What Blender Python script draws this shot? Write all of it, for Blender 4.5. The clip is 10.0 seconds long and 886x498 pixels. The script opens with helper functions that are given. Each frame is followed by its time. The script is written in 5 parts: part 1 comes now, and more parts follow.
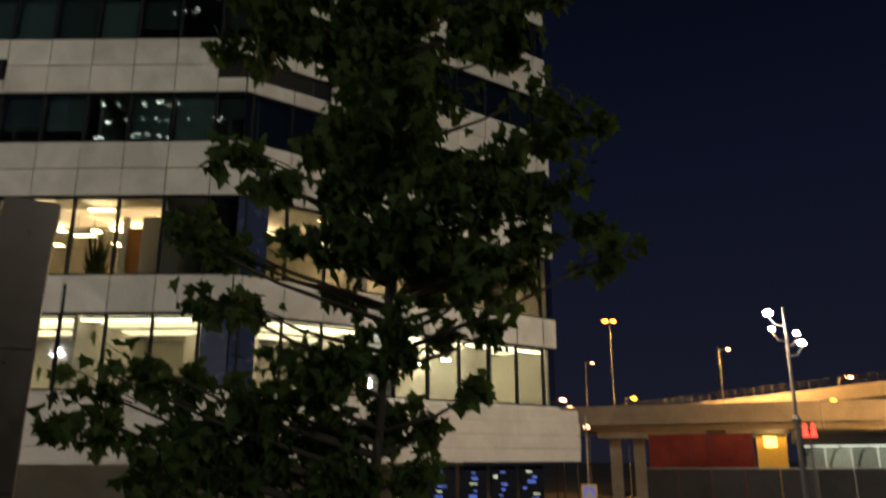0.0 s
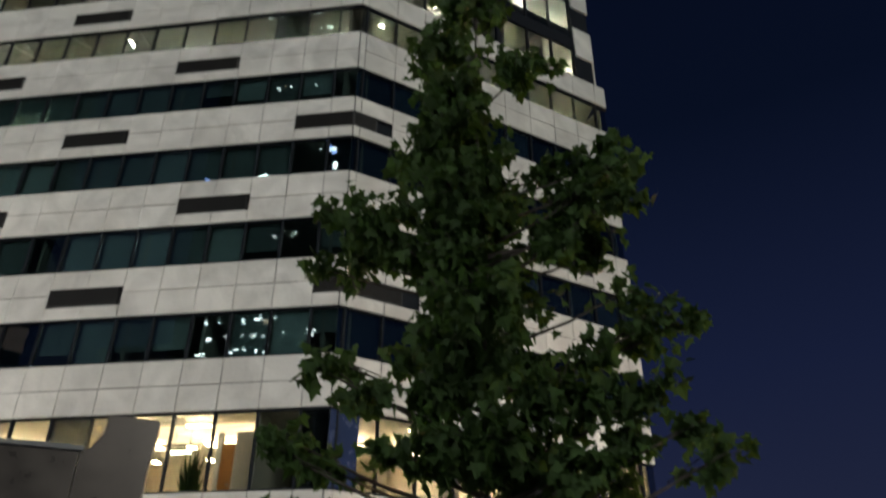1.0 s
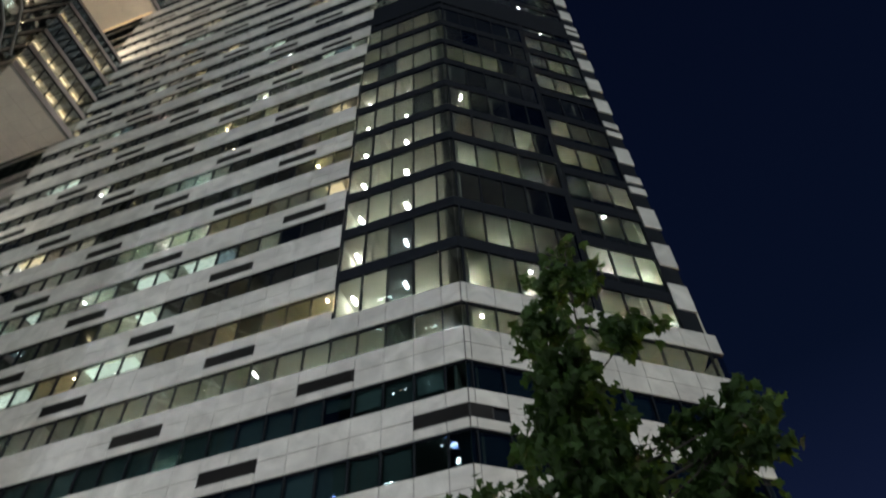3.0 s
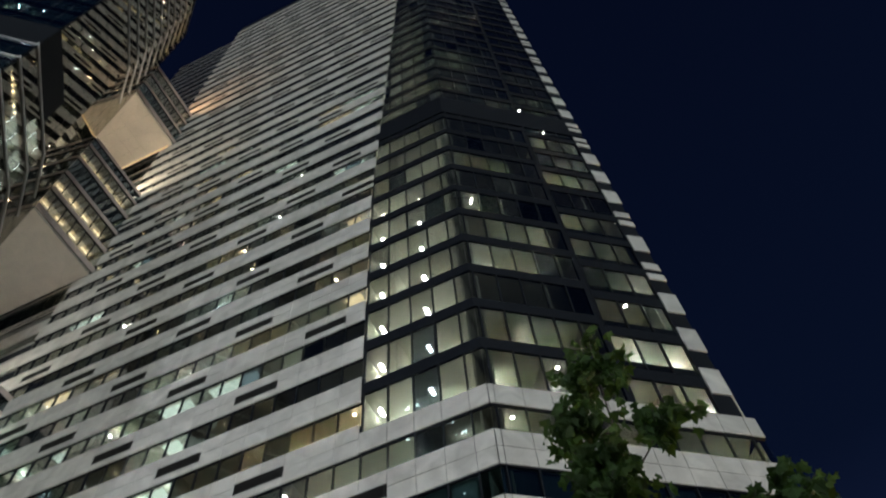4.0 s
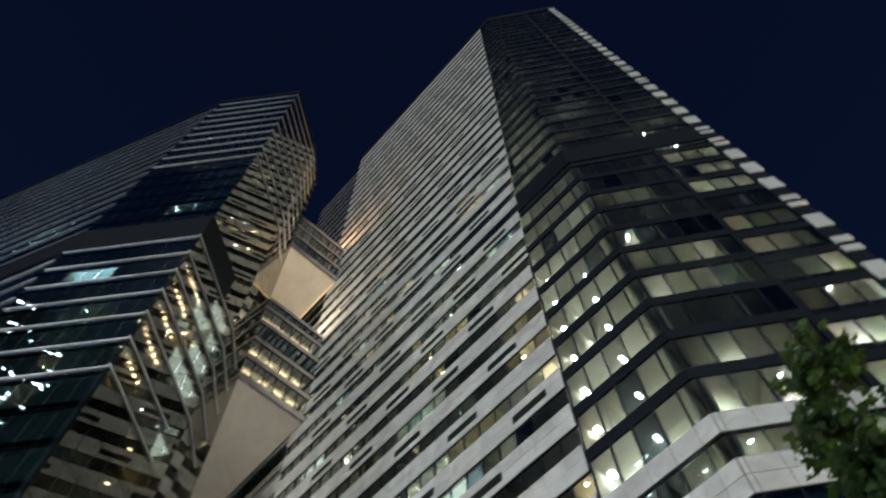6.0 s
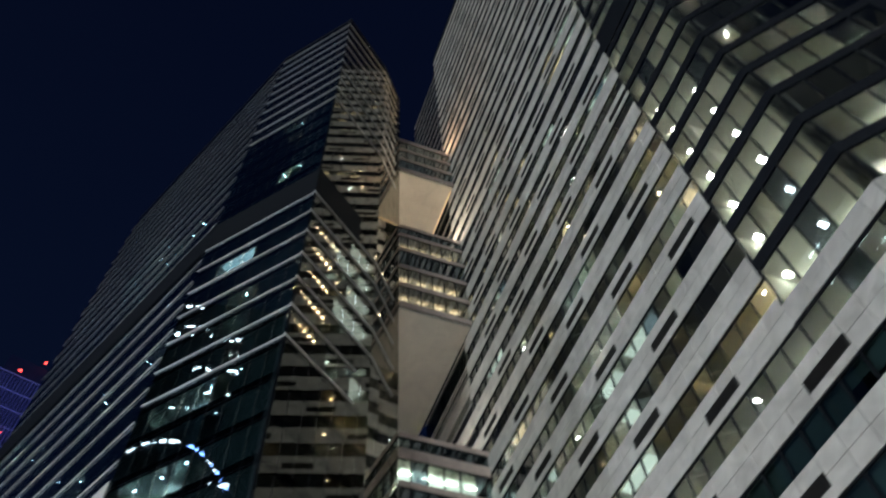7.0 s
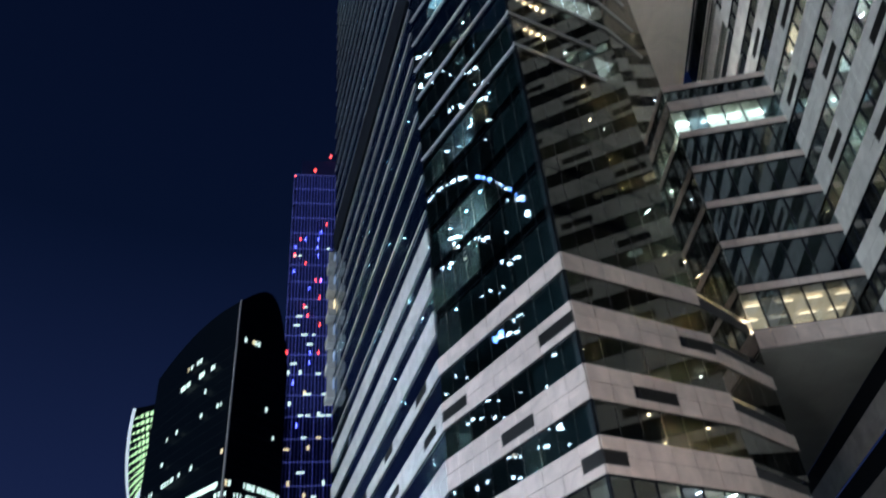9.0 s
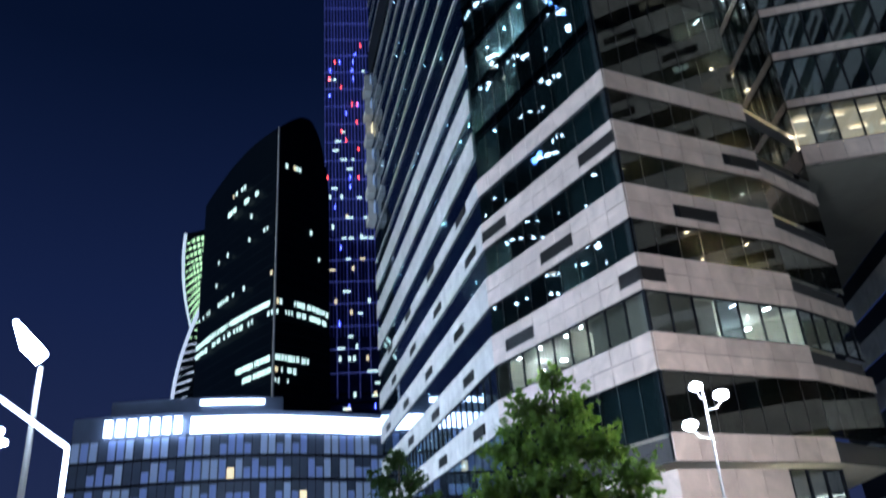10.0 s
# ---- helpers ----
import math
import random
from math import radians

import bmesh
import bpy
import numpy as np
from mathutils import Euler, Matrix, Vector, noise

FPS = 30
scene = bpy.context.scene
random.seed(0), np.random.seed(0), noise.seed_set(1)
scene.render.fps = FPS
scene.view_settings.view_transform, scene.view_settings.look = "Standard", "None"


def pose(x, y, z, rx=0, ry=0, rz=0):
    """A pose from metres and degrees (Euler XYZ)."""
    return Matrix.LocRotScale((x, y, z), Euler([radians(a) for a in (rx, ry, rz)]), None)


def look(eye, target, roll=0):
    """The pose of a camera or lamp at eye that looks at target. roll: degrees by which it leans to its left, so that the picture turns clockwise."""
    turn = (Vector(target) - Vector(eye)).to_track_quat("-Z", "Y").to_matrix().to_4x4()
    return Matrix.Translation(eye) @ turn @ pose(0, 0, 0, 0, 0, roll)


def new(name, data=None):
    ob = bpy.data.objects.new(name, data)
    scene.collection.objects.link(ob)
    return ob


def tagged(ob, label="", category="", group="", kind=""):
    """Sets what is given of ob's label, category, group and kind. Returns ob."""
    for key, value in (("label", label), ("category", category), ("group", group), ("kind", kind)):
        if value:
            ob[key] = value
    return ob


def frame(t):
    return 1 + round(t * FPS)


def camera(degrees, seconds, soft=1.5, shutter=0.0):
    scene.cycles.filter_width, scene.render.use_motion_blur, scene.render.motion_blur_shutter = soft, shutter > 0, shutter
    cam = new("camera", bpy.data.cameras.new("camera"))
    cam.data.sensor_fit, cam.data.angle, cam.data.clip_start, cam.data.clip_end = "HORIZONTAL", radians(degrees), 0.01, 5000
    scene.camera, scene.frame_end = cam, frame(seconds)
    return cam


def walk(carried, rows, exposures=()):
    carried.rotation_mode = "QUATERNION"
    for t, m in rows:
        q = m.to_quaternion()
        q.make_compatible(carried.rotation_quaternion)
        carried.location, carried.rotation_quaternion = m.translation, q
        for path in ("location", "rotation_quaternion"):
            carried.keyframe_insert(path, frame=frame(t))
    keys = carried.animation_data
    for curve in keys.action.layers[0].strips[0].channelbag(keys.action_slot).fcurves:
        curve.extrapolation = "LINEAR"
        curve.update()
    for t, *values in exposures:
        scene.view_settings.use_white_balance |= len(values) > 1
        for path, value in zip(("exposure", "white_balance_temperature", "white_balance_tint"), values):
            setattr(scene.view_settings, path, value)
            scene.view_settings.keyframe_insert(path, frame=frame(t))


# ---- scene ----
cam = camera(60.00, 10.0, soft=2.0, shutter=0.4)
EYE = 4.2
TURN = -0.53
PATH = [
    (0, pose(0, 0, EYE, 105.44, 0.22, -0.00)),
    (0.5, pose(0, 0, EYE, 113.10, 0.23, 3.84)),
    (1, pose(0, 0, EYE, 120.67, -0.18, 6.91)),
    (1.5, pose(0, 0, EYE, 126.94, -0.48, 10.19)),
    (2, pose(0, 0, EYE, 132.21, -0.11, 13.16)),
    (2.5, pose(0, 0, EYE, 137.01, 0.91, 16.18)),
    (3, pose(0, 0, EYE, 141.94, 1.80, 19.66)),
    (4.5, pose(0, 0, EYE, 152.92, 3.63, 26.85)),
    (5, pose(0, 0, EYE, 155.84, 3.29, 30.50)),
    (5.5, pose(0, 0, EYE, 157.71, 1.72, 37.31)),
    (7, pose(0, 0, EYE, 148.59, 2.65, 69.06)),
    (7.5, pose(0, 0, EYE, 143.37, 4.27, 78.63)),
    (8, pose(0, 0, EYE, 139.16, 5.72, 86.77)),
    (8.5, pose(0, 0, EYE, 132.78, 4.81, 93.65)),
    (9, pose(0, 0, EYE, 127.73, 4.38, 98.34)),
    (9.5, pose(0, 0, EYE, 121.69, 4.21, 100.85)),
    (10, pose(0, 0, EYE, 114.76, 3.85, 101.37)),
]
walk(cam, PATH, exposures=[(0.0, -1.05, 8400, 12), (0.5, -0.4, 7700, 11), (1.0, 0.06, 7000, 10), (2.0, 0.12, 6500, 10), (5.0, 0.22, 6450, 9), (5.5, 0.55, 6400, 9), (6.3, 0.42, 6350, 9), (7.0, 0.12, 6300, 10), (7.5, 0.16, 6200, 10), (9.0, 0.3, 5650, 11), (10.0, 0.34, 5350, 11)])

# ---- world and large lights ----
world = bpy.data.worlds.new("night_sky")
scene.world = world
world.use_nodes = True
wn, wl = world.node_tree.nodes, world.node_tree.links
wn.clear()
w_out = wn.new("ShaderNodeOutputWorld")
w_bg = wn.new("ShaderNodeBackground")
w_geo = wn.new("ShaderNodeTexCoord")
w_sep = wn.new("ShaderNodeSeparateXYZ")
w_ramp = wn.new("ShaderNodeValToRGB")
wl.new(w_geo.outputs["Generated"], w_sep.inputs[0])
wl.new(w_sep.outputs["Z"], w_ramp.inputs[0])
w_ramp.color_ramp.elements[0].position, w_ramp.color_ramp.elements[0].color = 0.0, (0.0200, 0.0235, 0.0520, 1)
w_ramp.color_ramp.elements[1].position, w_ramp.color_ramp.elements[1].color = 0.95, (0.0014, 0.0030, 0.0112, 1)
w_low = w_ramp.color_ramp.elements.new(0.14)
w_low.color = (0.0130, 0.0180, 0.0470, 1)
w_mid = w_ramp.color_ramp.elements.new(0.35)
w_mid.color = (0.0072, 0.0118, 0.0385, 1)
w_high = w_ramp.color_ramp.elements.new(0.62)
w_high.color = (0.0021, 0.0046, 0.0155, 1)
wl.new(w_ramp.outputs[0], w_bg.inputs["Color"])
w_bg.inputs["Strength"].default_value = 1.0
wl.new(w_bg.outputs[0], w_out.inputs[0])

# wide sun lamp added to stand in for the unseen city lights
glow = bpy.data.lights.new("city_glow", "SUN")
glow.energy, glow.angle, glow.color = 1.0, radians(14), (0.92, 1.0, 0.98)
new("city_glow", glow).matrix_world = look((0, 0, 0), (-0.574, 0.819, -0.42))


def point_lamp(name, x, y, z, watts, colour, radius=0.25):
    d = bpy.data.lights.new(name, "POINT")
    d.energy, d.color, d.shadow_soft_size = watts, colour, radius
    new(name, d).location = (x, y, z)


# ---- materials ----
def material(name, colour, rough=0.7, metal=0.0, grain=0.0, scale=8.0, stain=0.0, stain_scale=0.6, bump=0.0, vary=0.0, emit=0.0, spec=0.5):
    m = bpy.data.materials.new(name)
    m.use_nodes = True
    n, l = m.node_tree.nodes, m.node_tree.links
    b = n["Principled BSDF"]
    b.inputs["Base Color"].default_value = (*colour, 1)
    b.inputs["Roughness"].default_value = rough
    b.inputs["Metallic"].default_value = metal
    b.inputs["Specular IOR Level"].default_value = spec
    if emit:
        b.inputs["Emission Color"].default_value = (*colour, 1)
        b.inputs["Emission Strength"].default_value = emit
        return m
    if not (grain or stain or vary):
        return m
    geo = n.new("ShaderNodeNewGeometry")
    mult = n.new("ShaderNodeMath")
    mult.operation = "ADD"
    mult.inputs[0].default_value = 1.0
    mult.inputs[1].default_value = 0.0
    last = mult.outputs[0]

    def add(src, lo, hi):
        nonlocal last
        mr = n.new("ShaderNodeMapRange")
        mr.inputs["To Min"].default_value, mr.inputs["To Max"].default_value = lo, hi
        l.new(src, mr.inputs["Value"])
        mm = n.new("ShaderNodeMath")
        mm.operation = "MULTIPLY"
        l.new(last, mm.inputs[0])
        l.new(mr.outputs[0], mm.inputs[1])
        last = mm.outputs[0]
        return mr

    if grain:
        t = n.new("ShaderNodeTexNoise")
        t.inputs["Scale"].default_value, t.inputs["Detail"].default_value = scale, 6
        l.new(geo.outputs["Position"], t.inputs["Vector"])
        r = add(t.outputs["Fac"], 1 - grain, 1 + grain)
        r.inputs["From Min"].default_value, r.inputs["From Max"].default_value = 0.25, 0.75
        if bump:
            bp = n.new("ShaderNodeBump")
            bp.inputs["Strength"].default_value, bp.inputs["Distance"].default_value = bump, 0.02
            l.new(t.outputs["Fac"], bp.inputs["Height"])
            l.new(bp.outputs[0], b.inputs["Normal"])
        rr = n.new("ShaderNodeMapRange")
        rr.inputs["To Min"].default_value, rr.inputs["To Max"].default_value = max(0.02, rough - 0.12), min(1, rough + 0.12)
        l.new(t.outputs["Fac"], rr.inputs["Value"])
        l.new(rr.outputs[0], b.inputs["Roughness"])
    if stain:
        t = n.new("ShaderNodeTexNoise")
        t.inputs["Scale"].default_value, t.inputs["Detail"].default_value = stain_scale, 4
        t.inputs["Distortion"].default_value = 1.2
        l.new(geo.outputs["Position"], t.inputs["Vector"])
        r = add(t.outputs["Fac"], 1 - stain, 1 + stain * 0.5)
        r.inputs["From Min"].default_value, r.inputs["From Max"].default_value = 0.3, 0.7
    if vary:
        oi = n.new("ShaderNodeObjectInfo")
        add(oi.outputs["Random"], 1 - vary, 1 + vary)
        add(geo.outputs["Random Per Island"], 1 - vary, 1 + vary)
    mix = n.new("ShaderNodeMix")
    mix.data_type, mix.blend_type = "RGBA", "MULTIPLY"
    mix.inputs["Factor"].default_value = 1.0
    mix.inputs["A"].default_value = (*colour, 1)
    l.new(last, mix.inputs["B"])
    l.new(mix.outputs["Result"], b.inputs["Base Color"])
    return m


def glass_material(name, tint, base=0.05, rough=0.02, sheen=(0.85, 0.92, 1.0), odd=0.0):
    """Window glass; odd: the share of panes that are tinted much darker than the rest."""
    m = bpy.data.materials.new(name)
    m.use_nodes = True
    n, l = m.node_tree.nodes, m.node_tree.links
    n.clear()
    out, mix = n.new("ShaderNodeOutputMaterial"), n.new("ShaderNodeMixShader")
    tr, gl = n.new("ShaderNodeBsdfTransparent"), n.new("ShaderNodeBsdfGlossy")
    lw, pw, mr = n.new("ShaderNodeLayerWeight"), n.new("ShaderNodeMath"), n.new("ShaderNodeMapRange")
    lw.inputs["Blend"].default_value = 0.5
    pw.operation = "POWER"
    pw.inputs[1].default_value = 3.5
    l.new(lw.outputs["Facing"], pw.inputs[0])
    l.new(pw.outputs[0], mr.inputs["Value"])
    mr.inputs["To Min"].default_value, mr.inputs["To Max"].default_value = base, 0.9
    tr.inputs["Color"].default_value = (*tint, 1)
    if odd:
        oi, geo, sm, fr = n.new("ShaderNodeObjectInfo"), n.new("ShaderNodeNewGeometry"), n.new("ShaderNodeMath"), n.new("ShaderNodeMath")
        fr.operation = "FRACT"
        l.new(oi.outputs["Random"], sm.inputs[0])
        l.new(geo.outputs["Random Per Island"], sm.inputs[1])
        l.new(sm.outputs[0], fr.inputs[0])
        rp, mc = n.new("ShaderNodeValToRGB"), n.new("ShaderNodeMix")
        rp.color_ramp.interpolation = "CONSTANT"
        rp.color_ramp.elements[0].position, rp.color_ramp.elements[0].color = 0.0, (0.42, 0.45, 0.50, 1)
        rp.color_ramp.elements[1].position, rp.color_ramp.elements[1].color = odd, (1, 1, 1, 1)
        for at, v in ((odd * 1.8, 0.82), (0.55, 0.95), (0.8, 0.84)):
            e = rp.color_ramp.elements.new(at)
            e.color = (v, v, v, 1)
        mc.data_type, mc.blend_type = "RGBA", "MULTIPLY"
        mc.inputs["Factor"].default_value = 1.0
        mc.inputs["A"].default_value = (*tint, 1)
        l.new(fr.outputs[0], rp.inputs[0])
        l.new(rp.outputs[0], mc.inputs["B"])
        l.new(mc.outputs["Result"], tr.inputs["Color"])
    gl.inputs["Color"].default_value = (*sheen, 1)
    gl.inputs["Roughness"].default_value = rough
    l.new(mr.outputs[0], mix.inputs[0])
    l.new(tr.outputs[0], mix.inputs[1])
    l.new(gl.outputs[0], mix.inputs[2])
    l.new(mix.outputs[0], out.inputs[0])
    return m


STONE = material("limestone", (0.60, 0.585, 0.545), 0.6, grain=0.06, scale=14, stain=0.22, stain_scale=0.55, bump=0.08, vary=0.06)
STONE_B = material("limestone_rosy", (0.63, 0.525, 0.465), 0.6, grain=0.06, scale=14, stain=0.2, stain_scale=0.6, bump=0.08, vary=0.06)
BACKING = material("dark_backing", (0.045, 0.045, 0.047), 0.8, grain=0.2, scale=3)
METAL = material("dark_anodised_metal", (0.013, 0.0155, 0.0205), 0.55, 0.0, grain=0.15, scale=6, spec=0.06)
LOUVRE = material("louvre_metal", (0.035, 0.034, 0.034), 0.5, 0.4, grain=0.15, scale=9)
STRIPE = material("pale_metal_fin", (0.55, 0.55, 0.54), 0.45, 0.2, grain=0.08, scale=5)
GLASS = glass_material("window_glass", (0.74, 0.765, 0.745), 0.09, odd=0.07)
GLASS_DARK = glass_material("tinted_glass", (0.50, 0.58, 0.58), 0.12, odd=0.05)
GLASS_BLUE = glass_material("blue_tinted_glass", (0.34, 0.42, 0.45), 0.15)
GLASS_MIRROR = glass_material("mirror_glass", (0.30, 0.30, 0.275), 0.08, sheen=(0.95, 0.92, 0.84))
SKY_NAVY = material("navy_sky_reflection", (0.13, 0.16, 0.24), 0.9, grain=0.05, scale=6, vary=0.15)
BLIND = material("roller_blind", (0.58, 0.66, 0.65), 0.9, grain=0.05, scale=6, stain=0.15, stain_scale=0.4, vary=0.12)
BLUE_REFLECT = material("blue_reflection", (0.018, 0.032, 0.085), 0.25, grain=0.08, scale=3)
CEIL = material("office_ceiling", (0.80, 0.77, 0.70), 0.9, grain=0.04, scale=2, stain=0.05)
WALL_IN = material("office_wall", (0.72, 0.68, 0.60), 0.9, grain=0.05, scale=1.5, stain=0.12, stain_scale=0.3)
CARPET = material("office_carpet", (0.30, 0.29, 0.27), 0.95, grain=0.2, scale=20)
FIX_WARM = material("warm_fixture", (1.0, 0.80, 0.50), emit=65)
FIX_COOL = material("cool_fixture", (0.80, 1.0, 1.0), emit=75)
FIX_NEUT = material("neutral_fixture", (0.95, 1.0, 0.91), emit=85)
SOFFIT = material("soffit_panel", (0.74, 0.69, 0.61), 0.7, grain=0.05, scale=6, stain=0.10, stain_scale=0.3)
ASPHALT = material("asphalt", (0.05, 0.05, 0.052), 0.9, grain=0.25, scale=30, stain=0.2, bump=0.2)
PAVING = material("paving", (0.20, 0.19, 0.18), 0.8, grain=0.15, scale=12, stain=0.2, bump=0.1, vary=0.06)
PLAZA = material("pale_bounce_ground", (0.42, 0.41, 0.39), 0.7, grain=0.12, scale=10, stain=0.15, bump=0.1)
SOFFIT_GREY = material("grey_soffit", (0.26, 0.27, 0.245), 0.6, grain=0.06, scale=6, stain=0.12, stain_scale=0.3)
AWNING = material("painted_boards", (0.60, 0.57, 0.53), 0.6, grain=0.06, scale=9, stain=0.12, stain_scale=0.7)
CONCRETE = material("concrete", (0.36, 0.33, 0.29), 0.85, grain=0.12, scale=5, stain=0.25, stain_scale=0.25, bump=0.1)
PANEL = material("brushed_dark_panel", (0.04, 0.032, 0.028), 0.32, 0.6, grain=0.10, scale=9, stain=0.15, stain_scale=1.2)
BARK = material("bark", (0.038, 0.032, 0.026), 0.9, grain=0.3, scale=25, bump=0.4)
LEAF = material("maple_leaf", (0.029, 0.055, 0.016), 0.65, grain=0.15, scale=12, stain=0.3, stain_scale=1.2, vary=0.28, spec=0.2)
n, l = LEAF.node_tree.nodes, LEAF.node_tree.links
b_leaf, o_leaf = n["Principled BSDF"], n["Material Output"]
tl_leaf, mx_leaf = n.new("ShaderNodeBsdfTranslucent"), n.new("ShaderNodeMixShader")
tl_leaf.inputs["Color"].default_value = (0.055, 0.115, 0.02, 1)
mx_leaf.inputs[0].default_value = 0.35
l.new(b_leaf.outputs[0], mx_leaf.inputs[1])
l.new(tl_leaf.outputs[0], mx_leaf.inputs[2])
l.new(mx_leaf.outputs[0], o_leaf.inputs[0])
# brighter copy of the leaf: lamplight is put into its colour
LEAF_LIT = material("maple_leaf_lamplit", (0.07, 0.125, 0.02), 0.6, grain=0.15, scale=12, stain=0.3, stain_scale=1.2, vary=0.3, spec=0.3)
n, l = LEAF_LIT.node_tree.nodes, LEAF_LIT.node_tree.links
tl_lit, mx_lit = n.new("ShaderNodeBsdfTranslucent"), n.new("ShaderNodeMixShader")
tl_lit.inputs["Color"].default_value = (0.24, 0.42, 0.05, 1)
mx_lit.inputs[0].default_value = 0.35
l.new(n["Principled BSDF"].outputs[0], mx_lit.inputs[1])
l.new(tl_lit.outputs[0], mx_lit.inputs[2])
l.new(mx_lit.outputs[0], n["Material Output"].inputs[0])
POLE = material("painted_pole", (0.10, 0.10, 0.105), 0.5, 0.3, grain=0.12, scale=12)
POLE_PALE = material("galvanised_pole", (0.42, 0.42, 0.42), 0.45, 0.6, grain=0.12, scale=12)
RED_SHEET = material("red_sheeting", (0.32, 0.035, 0.028), 0.6, grain=0.12, scale=4, stain=0.3, stain_scale=0.5)
YELLOW = material("yellow_panel", (0.75, 0.48, 0.12), 0.6, grain=0.06, scale=5, stain=0.1)
HOARD = material("dark_hoarding", (0.06, 0.06, 0.062), 0.6, grain=0.15, scale=3, stain=0.2)
SOFFIT_GLOW = material("soffit_fill_glow", (1.0, 0.72, 0.42), emit=0.6)
E_WHITE = material("white_lamp_glow", (0.93, 0.96, 1.0), emit=60)
E_ORANGE = material("sodium_lamp_glow", (1.0, 0.30, 0.05), emit=18)
E_PINK = material("far_lamp_glow", (1.0, 0.55, 0.34), emit=16)
E_BAND = material("led_band_glow", (0.80, 0.88, 1.0), emit=6.0)
E_GREEN = material("green_led_glow", (0.62, 0.95, 0.45), emit=0.9)
E_BLUE = material("blue_led_glow", (0.25, 0.28, 1.0), emit=0.13)
E_BLUE_FINE = material("fine_blue_haze_glow", (0.20, 0.22, 1.0), emit=0.010)
E_HALL = material("hall_ceiling_glow", (0.80, 0.98, 1.0), emit=2.8)
FIX_SOFT = material("soft_ceiling_panel", (1.0, 0.96, 0.82), emit=18)
FIX_WARM_SOFT = material("warm_ceiling_panel", (1.0, 0.78, 0.54), emit=38)
FIX_LIT_CEIL = material("lit_ceiling_glow", (1.0, 0.95, 0.74), emit=6.5)
FIX_PALE = material("pale_ceiling_panel", (0.85, 1.0, 0.98), emit=3.5)
FIX_BRIDGE_WARM = material("warm_bridge_ceiling", (1.0, 0.84, 0.58), emit=0.45)
FIX_ROOM = material("meeting_room_fill_glow", (1.0, 0.80, 0.56), emit=3.0)
FIX_WASH = material("warm_wash_panel", (1.0, 0.80, 0.50), emit=1.5)
FIX_WASH_COOL = material("pale_wash_panel", (0.85, 1.0, 0.90), emit=1.6)
FIX_CORNER = material("corner_fill_panel", (0.92, 1.0, 0.92), emit=5.5)
FIX_BRIDGE = material("bridge_ceiling_tube", (0.95, 1.0, 0.82), emit=26)
FIX_DIM = material("dim_ceiling_panel", (1.0, 0.80, 0.52), emit=3.2)
E_CITY = material("city_window_glow", (0.84, 1.0, 0.96), emit=17)
E_CITY_BLUE = material("city_blue_glow", (0.22, 0.42, 1.0), emit=16)
E_HAZE = material("dim_blue_haze_pane", (0.30, 0.40, 0.75), emit=0.10)
E_DIM_GREY = material("dim_grey_window", (0.45, 0.56, 0.78), emit=0.10)
ORANGE = material("orange_veneer", (0.62, 0.26, 0.06), 0.5, grain=0.1, scale=9)
WHITE_P = material("white_board", (0.8, 0.78, 0.72), 0.7, grain=0.04, scale=5)
FABRIC = material("dark_upholstery", (0.06, 0.05, 0.045), 0.9, grain=0.2, scale=30)
E_SCREEN = material("blue_screen_glow", (0.10, 0.22, 1.0), emit=0.9)
E_BLUEPT = material("blue_lamp_glow", (0.15, 0.18, 1.0), emit=5)
E_RED = material("red_lamp_glow", (1.0, 0.06, 0.05), emit=6)
E_WIN = material("far_lit_window", (0.80, 1.0, 0.84), emit=0.95)
E_WINW = material("far_warm_window", (1.0, 0.78, 0.42), emit=0.8)
E_EDGE = material("white_edge_glow", (0.80, 0.85, 0.95), emit=0.55)
DARK_CLAD = material("dark_glass_cladding", (0.003, 0.006, 0.011), 0.35, 0.0, grain=0.15, scale=0.4, spec=0.02)
E_KIOSK = material("kiosk_lamp_glow", (1.0, 0.72, 0.25), emit=5)
LINE_CLAD = material("dark_storey_line", (0.007, 0.012, 0.02), 0.5, grain=0.1, scale=1, spec=0.05)
BLUE_CLAD = material("blue_glass_cladding", (0.02, 0.03, 0.11), 0.5, grain=0.15, scale=0.3, spec=0.08)
GREY_CLAD = material("grey_blue_cladding", (0.12, 0.15, 0.22), 0.4, grain=0.12, scale=0.4, stain=0.15, stain_scale=0.1)
SCREEN = material("screen_black", (0.01, 0.012, 0.02), 0.2)


